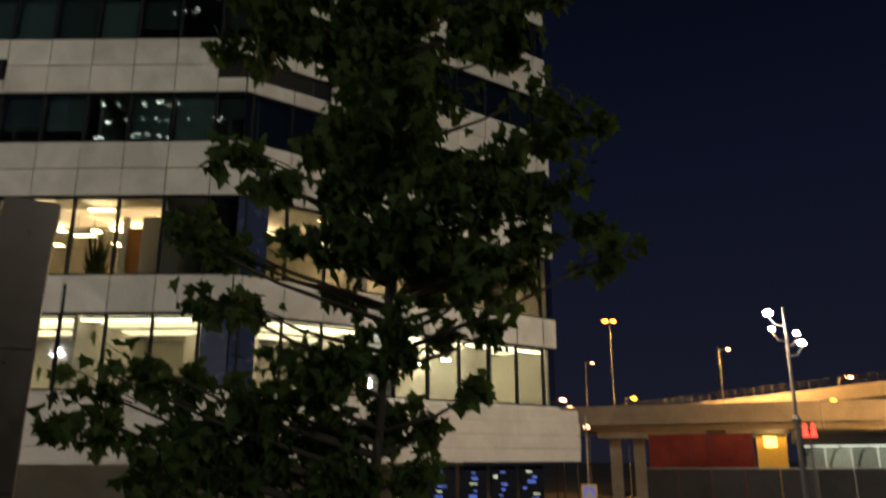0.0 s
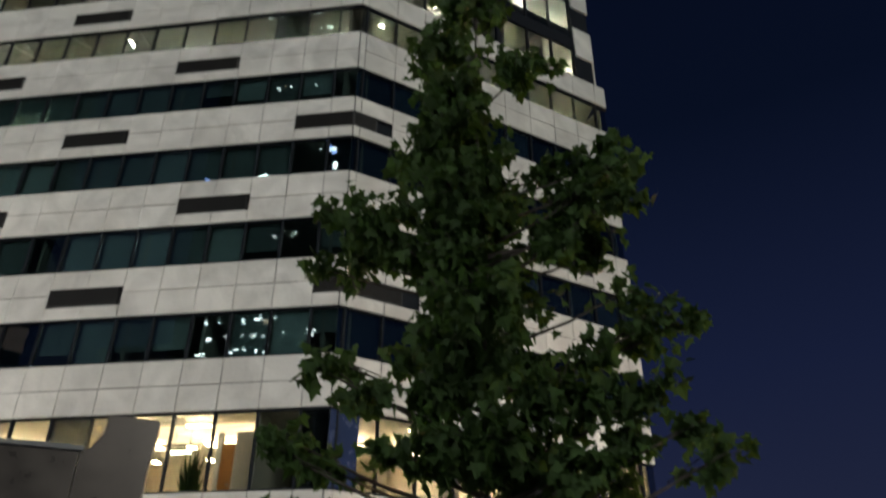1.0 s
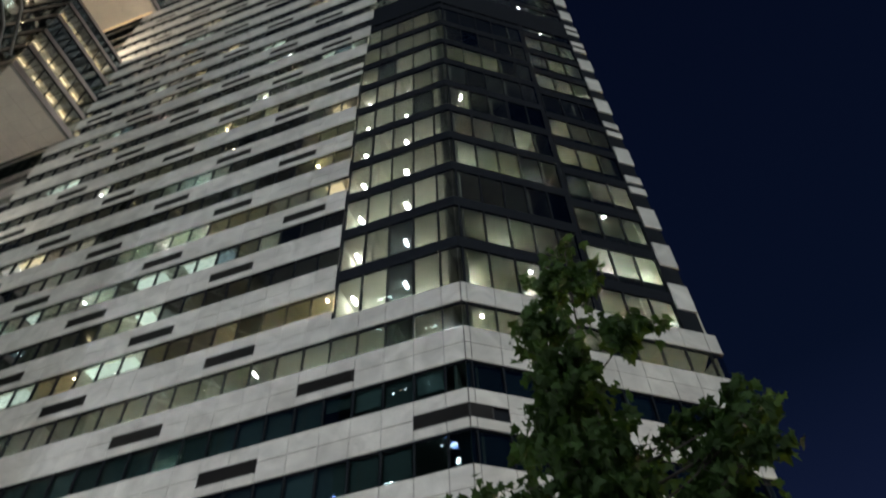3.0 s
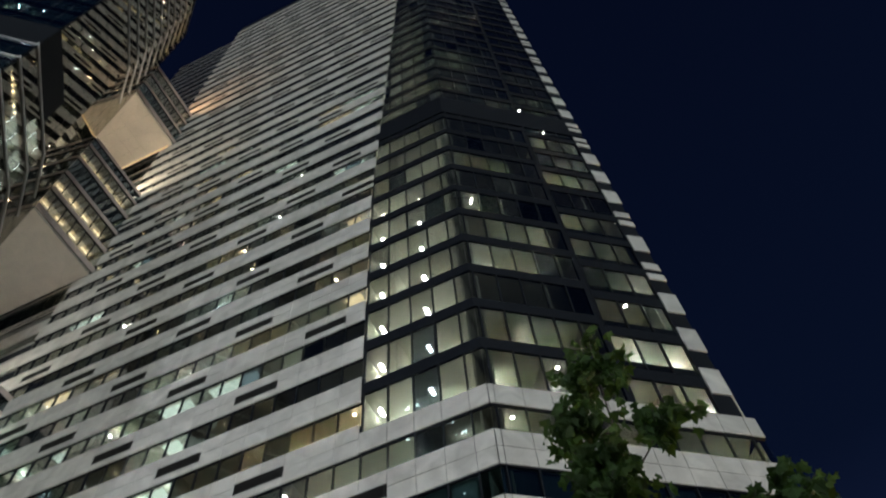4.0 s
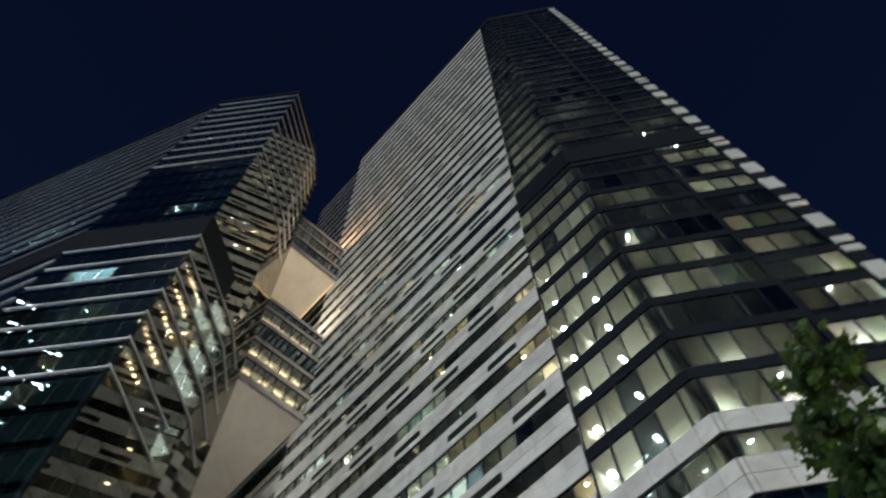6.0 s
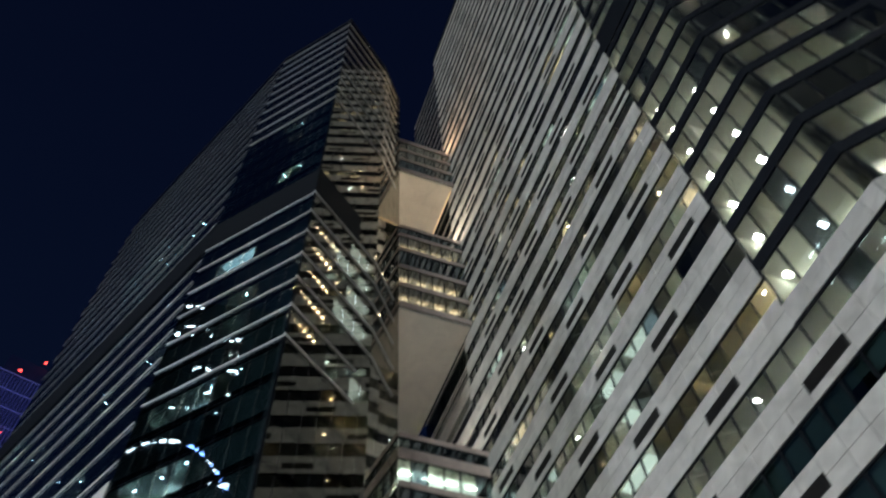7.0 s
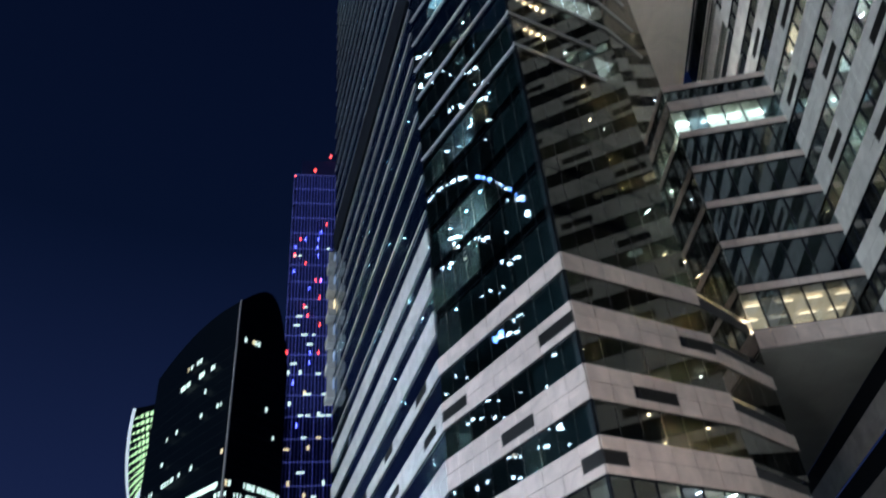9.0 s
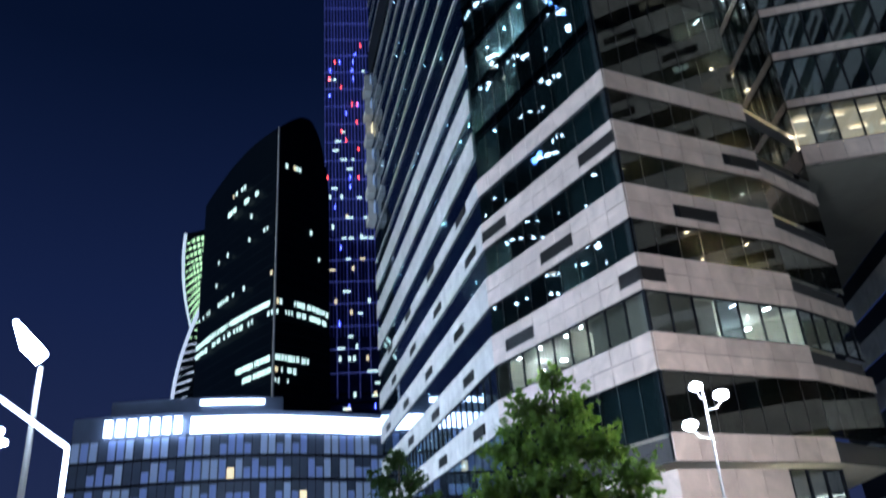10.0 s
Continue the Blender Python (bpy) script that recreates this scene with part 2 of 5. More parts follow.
# ---- mesh helpers ----
class Buf:
    """Boxes gathered into one mesh; a material index for each face."""

    def __init__(self):
        self.v, self.f, self.m = [], [], []

    def hexa(self, c, mi=0):
        o = len(self.v)
        self.v += [tuple(p) for p in c]
        for q in ((0, 3, 2, 1), (4, 5, 6, 7), (0, 1, 5, 4), (1, 2, 6, 5), (2, 3, 7, 6), (3, 0, 4, 7)):
            self.f.append(tuple(o + i for i in q))
            self.m.append(mi)

    def box(self, x0, x1, y0, y1, z0, z1, mi=0):
        self.hexa([(x0, y0, z0), (x1, y0, z0), (x1, y1, z0), (x0, y1, z0), (x0, y0, z1), (x1, y0, z1), (x1, y1, z1), (x0, y1, z1)], mi)

    def wall(self, fr, s0, s1, z0, z1, d0, d1, mi=0):
        c = [fr.at(s, d) for s, d in ((s0, d0), (s1, d0), (s1, d1), (s0, d1))]
        self.hexa([(*p, z0) for p in c] + [(*p, z1) for p in c], mi)

    def prism(self, poly, z0, z1, side=0, low=0, top=0):
        o, k = len(self.v), len(poly)
        self.v += [(*p, z0) for p in poly] + [(*p, z1) for p in poly]
        self.f.append(tuple(o + i for i in reversed(range(k))))
        self.f.append(tuple(o + k + i for i in range(k)))
        self.m += [low, top]
        for i in range(k):
            j = (i + 1) % k
            self.f.append((o + i, o + j, o + k + j, o + k + i))
            self.m.append(side)

    def tube(self, pts, radii, sides=8, mi=0):
        rings = []
        for i, p in enumerate(pts):
            p = Vector(p)
            a = Vector(pts[max(i - 1, 0)])
            b = Vector(pts[min(i + 1, len(pts) - 1)])
            q = (b - a).to_track_quat("Z", "Y")
            ring = []
            for k in range(sides):
                w = 2 * math.pi * k / sides
                self.v.append(tuple(p + q @ Vector((math.cos(w) * radii[i], math.sin(w) * radii[i], 0))))
                ring.append(len(self.v) - 1)
            rings.append(ring)
        for a, b in zip(rings, rings[1:]):
            for k in range(sides):
                j = (k + 1) % sides
                self.f.append((a[k], a[j], b[j], b[k]))
                self.m.append(mi)
        self.f += [tuple(reversed(rings[0])), tuple(rings[-1])]
        self.m += [mi, mi]

    def ball(self, c, r, squash=1.0, mi=0, rings=6, sides=10):
        pts = [(c[0], c[1], c[2] - r * squash * math.cos(math.pi * i / rings)) for i in range(rings + 1)]
        rad = [max(0.001, r * math.sin(math.pi * i / rings)) for i in range(rings + 1)]
        self.tube(pts, rad, sides, mi)

    def make(self, name, mats, parent=None, label="", smooth=False):
        me = bpy.data.meshes.new(name)
        me.from_pydata(self.v, [], self.f)
        for m in mats if isinstance(mats, (list, tuple)) else [mats]:
            me.materials.append(m)
        me.polygons.foreach_set("material_index", self.m)
        if smooth:
            me.polygons.foreach_set("use_smooth", [True] * len(self.f))
        me.update()
        ob = new(name, me)
        if parent:
            ob.parent = parent
        if label:
            tagged(ob, label)
        return ob


class Face:
    """A straight stretch of facade from p to q; s runs along it, d outwards."""

    def __init__(self, p, q, flip=False):
        self.p, self.q = Vector(p), Vector(q)
        self.length = (self.q - self.p).length
        self.u = (self.q - self.p).normalized()
        self.n = Vector((self.u.y, -self.u.x)) * (-1 if flip else 1)

    def at(self, s, d=0.0):
        w = self.p + self.u * s + self.n * d
        return (w.x, w.y)


def thing(name, label, category, group="", kind="", turn=0.0):
    ob = new(name)
    ob.empty_display_size = 0.5
    ob.rotation_euler.z = radians(turn)
    return tagged(ob, label, category, group, kind)


UNIT = {}


def piece(name, mat, fr, s0, s1, z0, z1, d0, d1, parent):
    """One box-shaped piece of a facade, an object of its own on a shared mesh."""
    if mat.name not in UNIT:
        b = Buf()
        b.box(-0.5, 0.5, -0.5, 0.5, -0.5, 0.5)
        ob = b.make(name, mat)
        UNIT[mat.name] = ob.data
        bpy.data.objects.remove(ob)
    ob = new(name, UNIT[mat.name])
    x, y = fr.at((s0 + s1) / 2, (d0 + d1) / 2)
    ob.matrix_world = pose(x, y, (z0 + z1) / 2, 0, 0, math.degrees(math.atan2(fr.u.y, fr.u.x))) @ Matrix.Diagonal((s1 - s0, d1 - d0, z1 - z0, 1))
    ob.parent = parent
    return ob


MOD = 1.53
rng = random.Random(7)


def stone_band(fr, z0, z1, s0, s1, parent, rest, mat, single=False, start=0.0, gaps=()):
    """A band of stone panels in rows; gaps: (s0, s1, low, high) left out for louvres."""
    h = z1 - z0
    rows = 2 if h > 1.7 else 1
    if 0.9 < h <= 1.7:
        rows = 1
    cuts = [s0]
    k = math.ceil((s0 - start) / MOD + 1e-6)
    while start + k * MOD < s1 - 0.15:
        if start + k * MOD - s0 > 0.15:
            cuts.append(start + k * MOD)
        k += 1
    cuts.append(s1)
    for a, b in zip(cuts, cuts[1:]):
        for r in range(rows):
            lo, hi = z0 + h * r / rows, z0 + h * (r + 1) / rows
            hole = [g for g in gaps if g[0] < (a + b) / 2 < g[1]]
            bits = [(lo, hi)]
            if hole:
                g = hole[0]
                bits = [(max(lo, p), min(hi, q)) for p, q in ((z0, g[2]), (g[3], z1)) if min(hi, q) - max(lo, p) > 0.05]
            for p, q in bits:
                d = 0.06 + rng.uniform(-0.006, 0.006)
                if single:
                    piece("stone_panel", mat, fr, a + 0.019, b - 0.019, p + 0.019, q - 0.019, 0.0, d, parent)
                else:
                    rest.wall(fr, a + 0.013, b - 0.013, p + 0.013, q - 0.013, 0.0, d)


def louvre(fr, s0, s1, z0, z1, parent):
    """A ventilation louvre: a dark recess with slats and a frame."""
    b = Buf()
    b.wall(fr, s0, s1, z0, z1, -0.12, -0.06)
    for a, c, p, q in ((s0, s1, z0, z0 + 0.05), (s0, s1, z1 - 0.05, z1), (s0, s0 + 0.05, z0, z1), (s1 - 0.05, s1, z0, z1)):
        b.wall(fr, a, c, p, q, -0.06, 0.05)
    n = max(3, int((z1 - z0) / 0.11))
    for i in range(n):
        z = z0 + 0.05 + (z1 - z0 - 0.1) * (i + 0.3) / n
        b.wall(fr, s0 + 0.05, s1 - 0.05, z, z + 0.035, -0.05, 0.03)
    return b.make("vent_louvre", LOUVRE, parent, "dark metal ventilation louvre")


def mullions(fr, z0, z1, s0, s1, buf, start=0.0, width=0.07, step=MOD, out=0.02):
    k = math.ceil((s0 - start) / step - 1e-6)
    while start + k * step <= s1 + 1e-3:
        s = start + k * step
        buf.wall(fr, s - width / 2, s + width / 2, z0, z1, -0.14, out)
        k += 1
    buf.wall(fr, s0, s1, z0, z0 + 0.06, -0.138, out - 0.02)
    buf.wall(fr, s0, s1, z1 - 0.06, z1, -0.138, out - 0.02)


def panes(fr, z0, z1, s0, s1, parent, rest, mat, single=False, start=0.0, step=MOD):
    cuts = [s0]
    k = math.ceil((s0 - start) / step + 1e-6)
    while start + k * step < s1 - 0.1:
        if start + k * step - s0 > 0.1:
            cuts.append(start + k * step)
        k += 1
    cuts.append(s1)
    for a, b in zip(cuts, cuts[1:]):
        if single:
            ob = piece("window_pane", mat, fr, a + 0.035, b - 0.035, z0 + 0.03, z1 - 0.03, -0.09, -0.07, parent)
        else:
            rest.wall(fr, a + 0.035, b - 0.035, z0 + 0.03, z1 - 0.03, -0.09, -0.07)


def fixtures(fr, s0, s1, z, buf, depth=5.0, dens=1.0, mi=0, near=0.5):
    """Ceiling lights in a room: hung square panels or long tubes."""
    long_tubes = rng.random() < 0.4
    s = s0 + rng.uniform(0.5, 0.9)
    while s < s1 - 0.5:
        for d, chance in ((rng.uniform(0.5, 1.0), near), (2.2, 1.0), (4.0, 1.0)):
            if rng.random() < dens * chance:
                if d > 1.5:
                    buf.wall(fr, s, s + 0.3, z - 0.62, z - 0.58, -d - 0.3, -d, mi)
                elif long_tubes:
                    buf.wall(fr, s, s + 0.09, z - 0.035, z - 0.004, -d - 0.4, -d + 0.1, mi)
                else:
                    buf.wall(fr, s, s + 0.16, z - 0.035, z - 0.004, -d - 0.16, -d, mi)
        s += 2.3

# ---- ground ----
g = Buf()
g.prism([(-1500, -1500), (1500, -1500), (1500, 1500), (-1500, 1500)], -0.5, 0.0)
tagged(g.make("ground", ASPHALT), "dark asphalt ground of the streets round the towers", "ground", kind="structure")
# unseen pale ground added to bounce light up to the soffits
g = Buf()
g.prism([(-120, -40), (20, -40), (20, 24), (-120, 24)], 0.0, 0.06)
tagged(g.make("plaza", PLAZA), "unseen pale plaza added to bounce light between the towers", "pavement", kind="structure")
g = Buf()
for i in range(9):
    for j in range(9):
        x, y = -10.3 + i * 2.2, -7.1 + j * 2.0
        g.box(x + 0.01, x + 2.19, y + 0.01, y + 1.99, 0.0, 2.6 + 0.006 * ((i * 3 + j * 5) % 3))
tagged(g.make("terrace", PAVING), "raised terrace of grey paving slabs", "pavement", kind="structure")

# ---- the large office tower ----
CX, CY = -6.925, 24.77
RX, RY = 4.97, 33.66
A_TOP = 180.0
FLOOR = 3.93
left_a = Face((CX, CY), (-49.77, CY + 0.43), flip=True)
right_a = Face((CX, CY), (RX, RY))
side_up = Face(right_a.at(14.2), (RX - 8.0, RY + 24.0))
low_a = Face((-49.77, CY + 0.43), (-85.6, CY + 0.79), flip=True)
wing_a = Face((-49.77, CY + 1.43), (-65.7, CY + 1.59), flip=True)
LEFT_LEN, RIGHT_LEN = left_a.length, right_a.length
START_L = -0.495
START_R = 0.30


def glass_edge(z):
    """Where the plain glass corner ends along the long side; it leans in with height."""
    return 7.28 if z < 60 else 7.28 - 4.9 * (z - 60) / 120


tower_a = thing("office_tower", "tall office tower with pale stone bands and a dark glass corner", "skyscraper")
core_poly = [(-65.0, 31.5), (-9.2, 31.5), (1.0, 39.2), (-3.0, 50.0), (-65.0, 50.0)]
foot_a = [(-49.6, CY + 0.60), (CX - 0.03, CY + 0.16), (RX - 0.2, RY + 0.05), (RX - 6.0, RY + 23.8), (-49.8, 52.0)]
foot_up = [(-49.6, CY + 0.60), (CX - 0.03, CY + 0.16), (right_a.at(14.1, -0.2)), (RX - 8.0, RY + 23.8), (-49.8, 52.0)]
foot_w = [(-65.5, CY + 1.78), (-49.6, CY + 1.62), (-49.8, 52.0), (-65.8, 52.0)]
b = Buf()
b.prism(core_poly, 0.0, A_TOP - 2)
b.make("core_wall", WALL_IN, tower_a, "pale inner walls of the offices")

# storeys: (window sill, window head), from the ground upwards
bands = [(4.2, 6.42), (8.92, 10.2), (12.98, 14.97), (16.86, 18.99), (20.85, 23.01), (24.84, 27.01), (28.75, 30.95)]
k = 0
while 32.72 + k * FLOOR < A_TOP - 3:
    bands.append((32.72 + k * FLOOR, 34.90 + k * FLOOR))
    k += 1
rest_stone, rest_glass, rest_tint, mull = Buf(), Buf(), Buf(), Buf()
blinds, blind_rng = Buf(), random.Random(21)
for i, (z0, z1) in enumerate(bands):
    near = 1 <= i <= 6
    slab = Buf()
    # unlit storeys take darker glass; their dark rooms go into its tint
    pane_mat, pane_rest = (GLASS_DARK, rest_tint) if 2 <= i <= 5 else (GLASS, rest_glass)
    slab.prism(foot_a if i < 7 else foot_up, z0 + (0.05 if i < 8 else 0.62), max(z0 + 0.5, z1 - 0.7), 0, 1, 2)
    if i > 8:
        slab.prism(foot_w, z0 + 0.62, z1 - 0.7, 0, 1, 2)
    slab.make("floor_slab", [BACKING, CEIL, CARPET], tower_a)
    z0c, z1c = (32.77, 34.2) if i == 7 else (z0, z1)
    # louvres: two modules wide, staggered from storey to storey
    vents_l, vents_r = [], []
    if 2 < i < len(bands) - 2:
        off = 4.2 + MOD * (i - 4) / 2 if i % 2 == 0 else 8.85 + MOD * (i - 3) / 2
        for n in range(-4, 5):
            a = off + n * 7 * MOD
            if a > (2.9 if i < 7 else glass_edge(z0) + 0.1) and a + 2 * MOD < LEFT_LEN - 1:
                vents_l.append((a, a + 2 * MOD, z0 + 0.55, z0 + 1.33))
    if i in (3, 5):
        vents_r.append((0.0, 1.1 if i == 5 else 2.6, z0 + 0.55, z0 + 1.33))
        vents_l.append((0.0, 2.6 if i == 5 else 1.06, z0 + 0.55, z0 + 1.33))
    if i == 6:
        vents_r.append((3.3, 6.3, z0 + 0.55, z0 + 1.33))
    if i == 4:
        vents_r.append((9.5, 12.5, z0 + 0.55, z0 + 1.33))
    for fr, vs in ((left_a, vents_l), (right_a, vents_r)):
        for v in vs:
            louvre(fr, *v, tower_a)
    e = 0.0 if i < 7 else glass_edge(z0)
    piece("metal_spandrel", METAL, left_a, e, LEFT_LEN, z0 + 0.02, z1 - 0.02, -0.15, -0.13, tower_a)
    if i == 7:
        stone_band(left_a, z0c, z1c, 0.0, e, tower_a, rest_stone, STONE, True, START_L)
        stone_band(left_a, z0, z1, e, LEFT_LEN, tower_a, rest_stone, STONE, False, START_L, vents_l)
        stone_band(right_a, z0c, z1c, 0.0, RIGHT_LEN, tower_a, rest_stone, STONE, True, START_R)
        piece("metal_spandrel", METAL, left_a, 0, e, z0c, z1c - 0.02, -0.15, -0.01, tower_a)
        piece("metal_spandrel", METAL, right_a, 0, RIGHT_LEN, z0c, z1c - 0.02, -0.15, -0.01, tower_a)
    elif i < 7:
        split = START_L + 14 * MOD
        if i == 0:
            for fr, a, c in ((left_a, 0.0, LEFT_LEN), (right_a, -0.3, RIGHT_LEN + 0.75)):
                for r in range(4):
                    zz = z0 - 0.05 + r * 0.53
                    piece("awning_board", AWNING, fr, a, c, zz, zz + 0.515, -0.02, 0.42 + (0.05, 0.09, 0.08, 0.0)[r], tower_a)
        stone_band(left_a, z0 if i else z1 - 0.2, z1, 0.0, split, tower_a, rest_stone, STONE, near, START_L, vents_l)
        stone_band(left_a, z0 if i else z1 - 0.2, z1, split, LEFT_LEN, tower_a, rest_stone, STONE, False, START_L, vents_l)
        stone_band(right_a, z0 if i else z1 - 0.2, z1, 0.0, RIGHT_LEN, tower_a, rest_stone, STONE, near, START_R, vents_r)
        piece("metal_spandrel", METAL, right_a, 0.0, RIGHT_LEN, z0 + 0.02, z1 - 0.02, -0.15, -0.13, tower_a)
    else:
        stone_band(left_a, z0, z1, e, LEFT_LEN, tower_a, rest_stone, STONE, False, START_L, vents_l)
        # dark metal spandrels of the glass corner
        zs0, zs1 = z0 + 0.70, z0 + 1.48
        for fr, s1 in ((left_a, e), (right_a, 7.75)):
            piece("metal_spandrel", METAL, fr, 0.0, s1, zs0, zs1, -0.15, 0.0, tower_a)
        piece("metal_spandrel", METAL, right_a, 8.1, 13.0, zs0 - 0.9, zs1 - 0.9, -0.15, 0.0, tower_a)
        # stone teeth along the far edge
        zt = z0 - 0.72
        rows = ((zt, zt + 0.75), (zt + 1.35, zt + 2.2)) if i - 8 in (3, 5, 9, 10, 16, 18, 24) else ((zt, zt + 2.2),)
        for p, q in rows:
            rest_stone.wall(right_a, 13.05, 14.3, p, q, -0.02, 0.08)
    if i < 15:
        stone_band(low_a, z0, z1, 0.0, low_a.length, tower_a, rest_stone, STONE, False)
        piece("metal_spandrel", METAL, low_a, 0.0, low_a.length, z1 - 0.02, bands[i + 1][0] + 0.02, -0.3, -0.2, tower_a)
    if i > 16:
        stone_band(wing_a, z0 + 0.4, z0 + 0.75, 0.0, wing_a.length, tower_a, rest_stone, STONE, False)
    elif i > 7:
        stone_band(wing_a, z0, z1, 0.0, wing_a.length, tower_a, rest_stone, STONE, False)
    # windows above this band
    if i + 1 >= len(bands):
        continue
    n0 = bands[i + 1][0]
    panes(left_a, z1, n0, e, START_L + 14 * MOD, tower_a, pane_rest, pane_mat, 1 <= i <= 6, START_L)
    panes(left_a, z1, n0, START_L + 14 * MOD, LEFT_LEN, tower_a, pane_rest, pane_mat, False, START_L)
    mullions(left_a, z1, n0, e + 0.02, LEFT_LEN, mull, START_L)
    if 2 <= i <= 5:
        for k in range(28):
            a = max(START_L + k * MOD, 0.05)
            if blind_rng.random() < (0.6, 0.93, 0.95, 0.93)[i - 2]:
                drop = blind_rng.choice((0.0, 0.0, 0.0, 0.0, 0.5, 0.9))
                if k < 14:
                    piece("window_blind", BLIND, left_a, a + 0.06, START_L + (k + 1) * MOD - 0.06, z1 + 0.05 + drop, n0, -0.30, -0.27, tower_a)
                else:
                    blinds.wall(left_a, a + 0.06, START_L + (k + 1) * MOD - 0.06, z1 + 0.05 + drop, n0, -0.30, -0.27)
    if i > 7:
        panes(wing_a, z0 + 0.75 if i > 16 else z1, n0 + 0.4 if i > 16 else n0, 0, wing_a.length, tower_a, rest_tint if i > 16 else rest_glass, GLASS)
    if i < 7:
        panes(right_a, z1, n0, 0.0, RIGHT_LEN, tower_a, pane_rest, pane_mat, 1 <= i <= 6, START_R)
        mullions(right_a, z1, n0, 0.0, RIGHT_LEN, mull, START_R)
        # navy sheets added behind these panes imitate sky mirrored in the glass
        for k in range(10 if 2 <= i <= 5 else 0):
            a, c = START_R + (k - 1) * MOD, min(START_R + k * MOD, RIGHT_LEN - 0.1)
            piece("window_blind", SKY_NAVY, right_a, max(a, 0.05) + 0.06, c - 0.06, z1 + 0.05, n0, -0.30, -0.27, tower_a)
    else:
        lo, hi = (z1c if i == 7 else z0 + 1.48), bands[i + 1][0] + 0.70
        panes(left_a, lo, hi, 0.0, e, tower_a, rest_glass, GLASS, 7 <= i <= 11, START_L)
        mullions(left_a, lo, hi, 0.0, e, mull, START_L, 0.09)
        panes(right_a, lo, hi, 0.0, 7.75, tower_a, rest_glass, GLASS, 7 <= i <= 11, START_R)
        mullions(right_a, lo, hi, 0.0, 7.75, mull, START_R, 0.09)
        panes(right_a, lo - 0.9, hi - 0.9, 8.1, 13.0, tower_a, rest_glass, GLASS, 8 <= i <= 11, 8.1, 1.63)
        mullions(right_a, lo - 0.9, hi - 0.9, 8.1, 13.0, mull, 8.1, 0.09, 1.63)
spandrel_dark = Buf()
# dark vertical strip between the two glass bays, leaning with height
for j in range(30):
    z = 34.2 + j * 4.86
    # the shadow of the recess line is put in as dark metal
    spandrel_dark.wall(right_a, 7.75, 8.1, z, z + 4.86, -0.3, -0.05)
    spandrel_dark.wall(right_a, 13.0, 14.25, z, z + 4.86, -0.3, -0.03)
spandrel_dark.wall(left_a, -0.02, LEFT_LEN, A_TOP - 3.2, A_TOP, -0.4, -0.02)
spandrel_dark.wall(right_a, 0, RIGHT_LEN, A_TOP - 3.2, A_TOP, -0.4, -0.02)
# dark plant storey
for fr, s1 in ((left_a, 7.2), (right_a, 14.2)):
    spandrel_dark.wall(fr, 0.0, s1, 74.0, 78.2, -0.15, 0.03)
for j in range(45):
    spandrel_dark.wall(side_up, 0, 20, 34.2 + j * 3.24, 34.2 + (j + 1) * 3.24, -0.1, -0.05)
tagged(rest_stone.make("stone_cladding", STONE, tower_a), kind="stuff")
tagged(rest_tint.make("tinted_glazing", GLASS_DARK, tower_a), kind="stuff")
og = rest_glass.make("glazing", GLASS, tower_a)
tagged(og, kind="stuff")
tagged(mull.make("window_framing", METAL, tower_a), kind="stuff")
spandrel_dark.make("metal_strip", METAL, tower_a)
tagged(blinds.make("window_blinds", BLIND, tower_a, "grey-green roller blinds drawn behind the windows"), kind="stuff")
# opaque corner panes; the blue reflection is put into their colour
for fr, s0, s1, z0, z1 in ((right_a, 0.03, 1.12, 10.24, 12.94), (right_a, 0.03, 0.9, 6.46, 8.88), (left_a, 0.05, 0.95, 6.46, 8.88)):
    piece("film_pane", BLUE_REFLECT, fr, s0, s1, z0, z1, -0.06, -0.03, tower_a)

# ---- office rooms of the large tower: partitions and ceiling lights ----
walls_in = Buf()
lights = {"w": Buf(), "n": Buf(), "c": Buf()}
corner_glow = Buf()
wash_w, wash_c, wash_rng = Buf(), Buf(), random.Random(33)


def fit_room(fr, s0, s1, z_sill, z_ceil, kind, dens=1.0, depth=6.0, near=0.55, hang=0.0):
    walls_in.wall(fr, s0 - 0.06, s0 + 0.06, z_sill - 0.6, z_ceil, -depth, -0.25)
    if kind:
        fixtures(fr, s0, s1, z_ceil - hang, lights[kind], dens=dens, near=near)


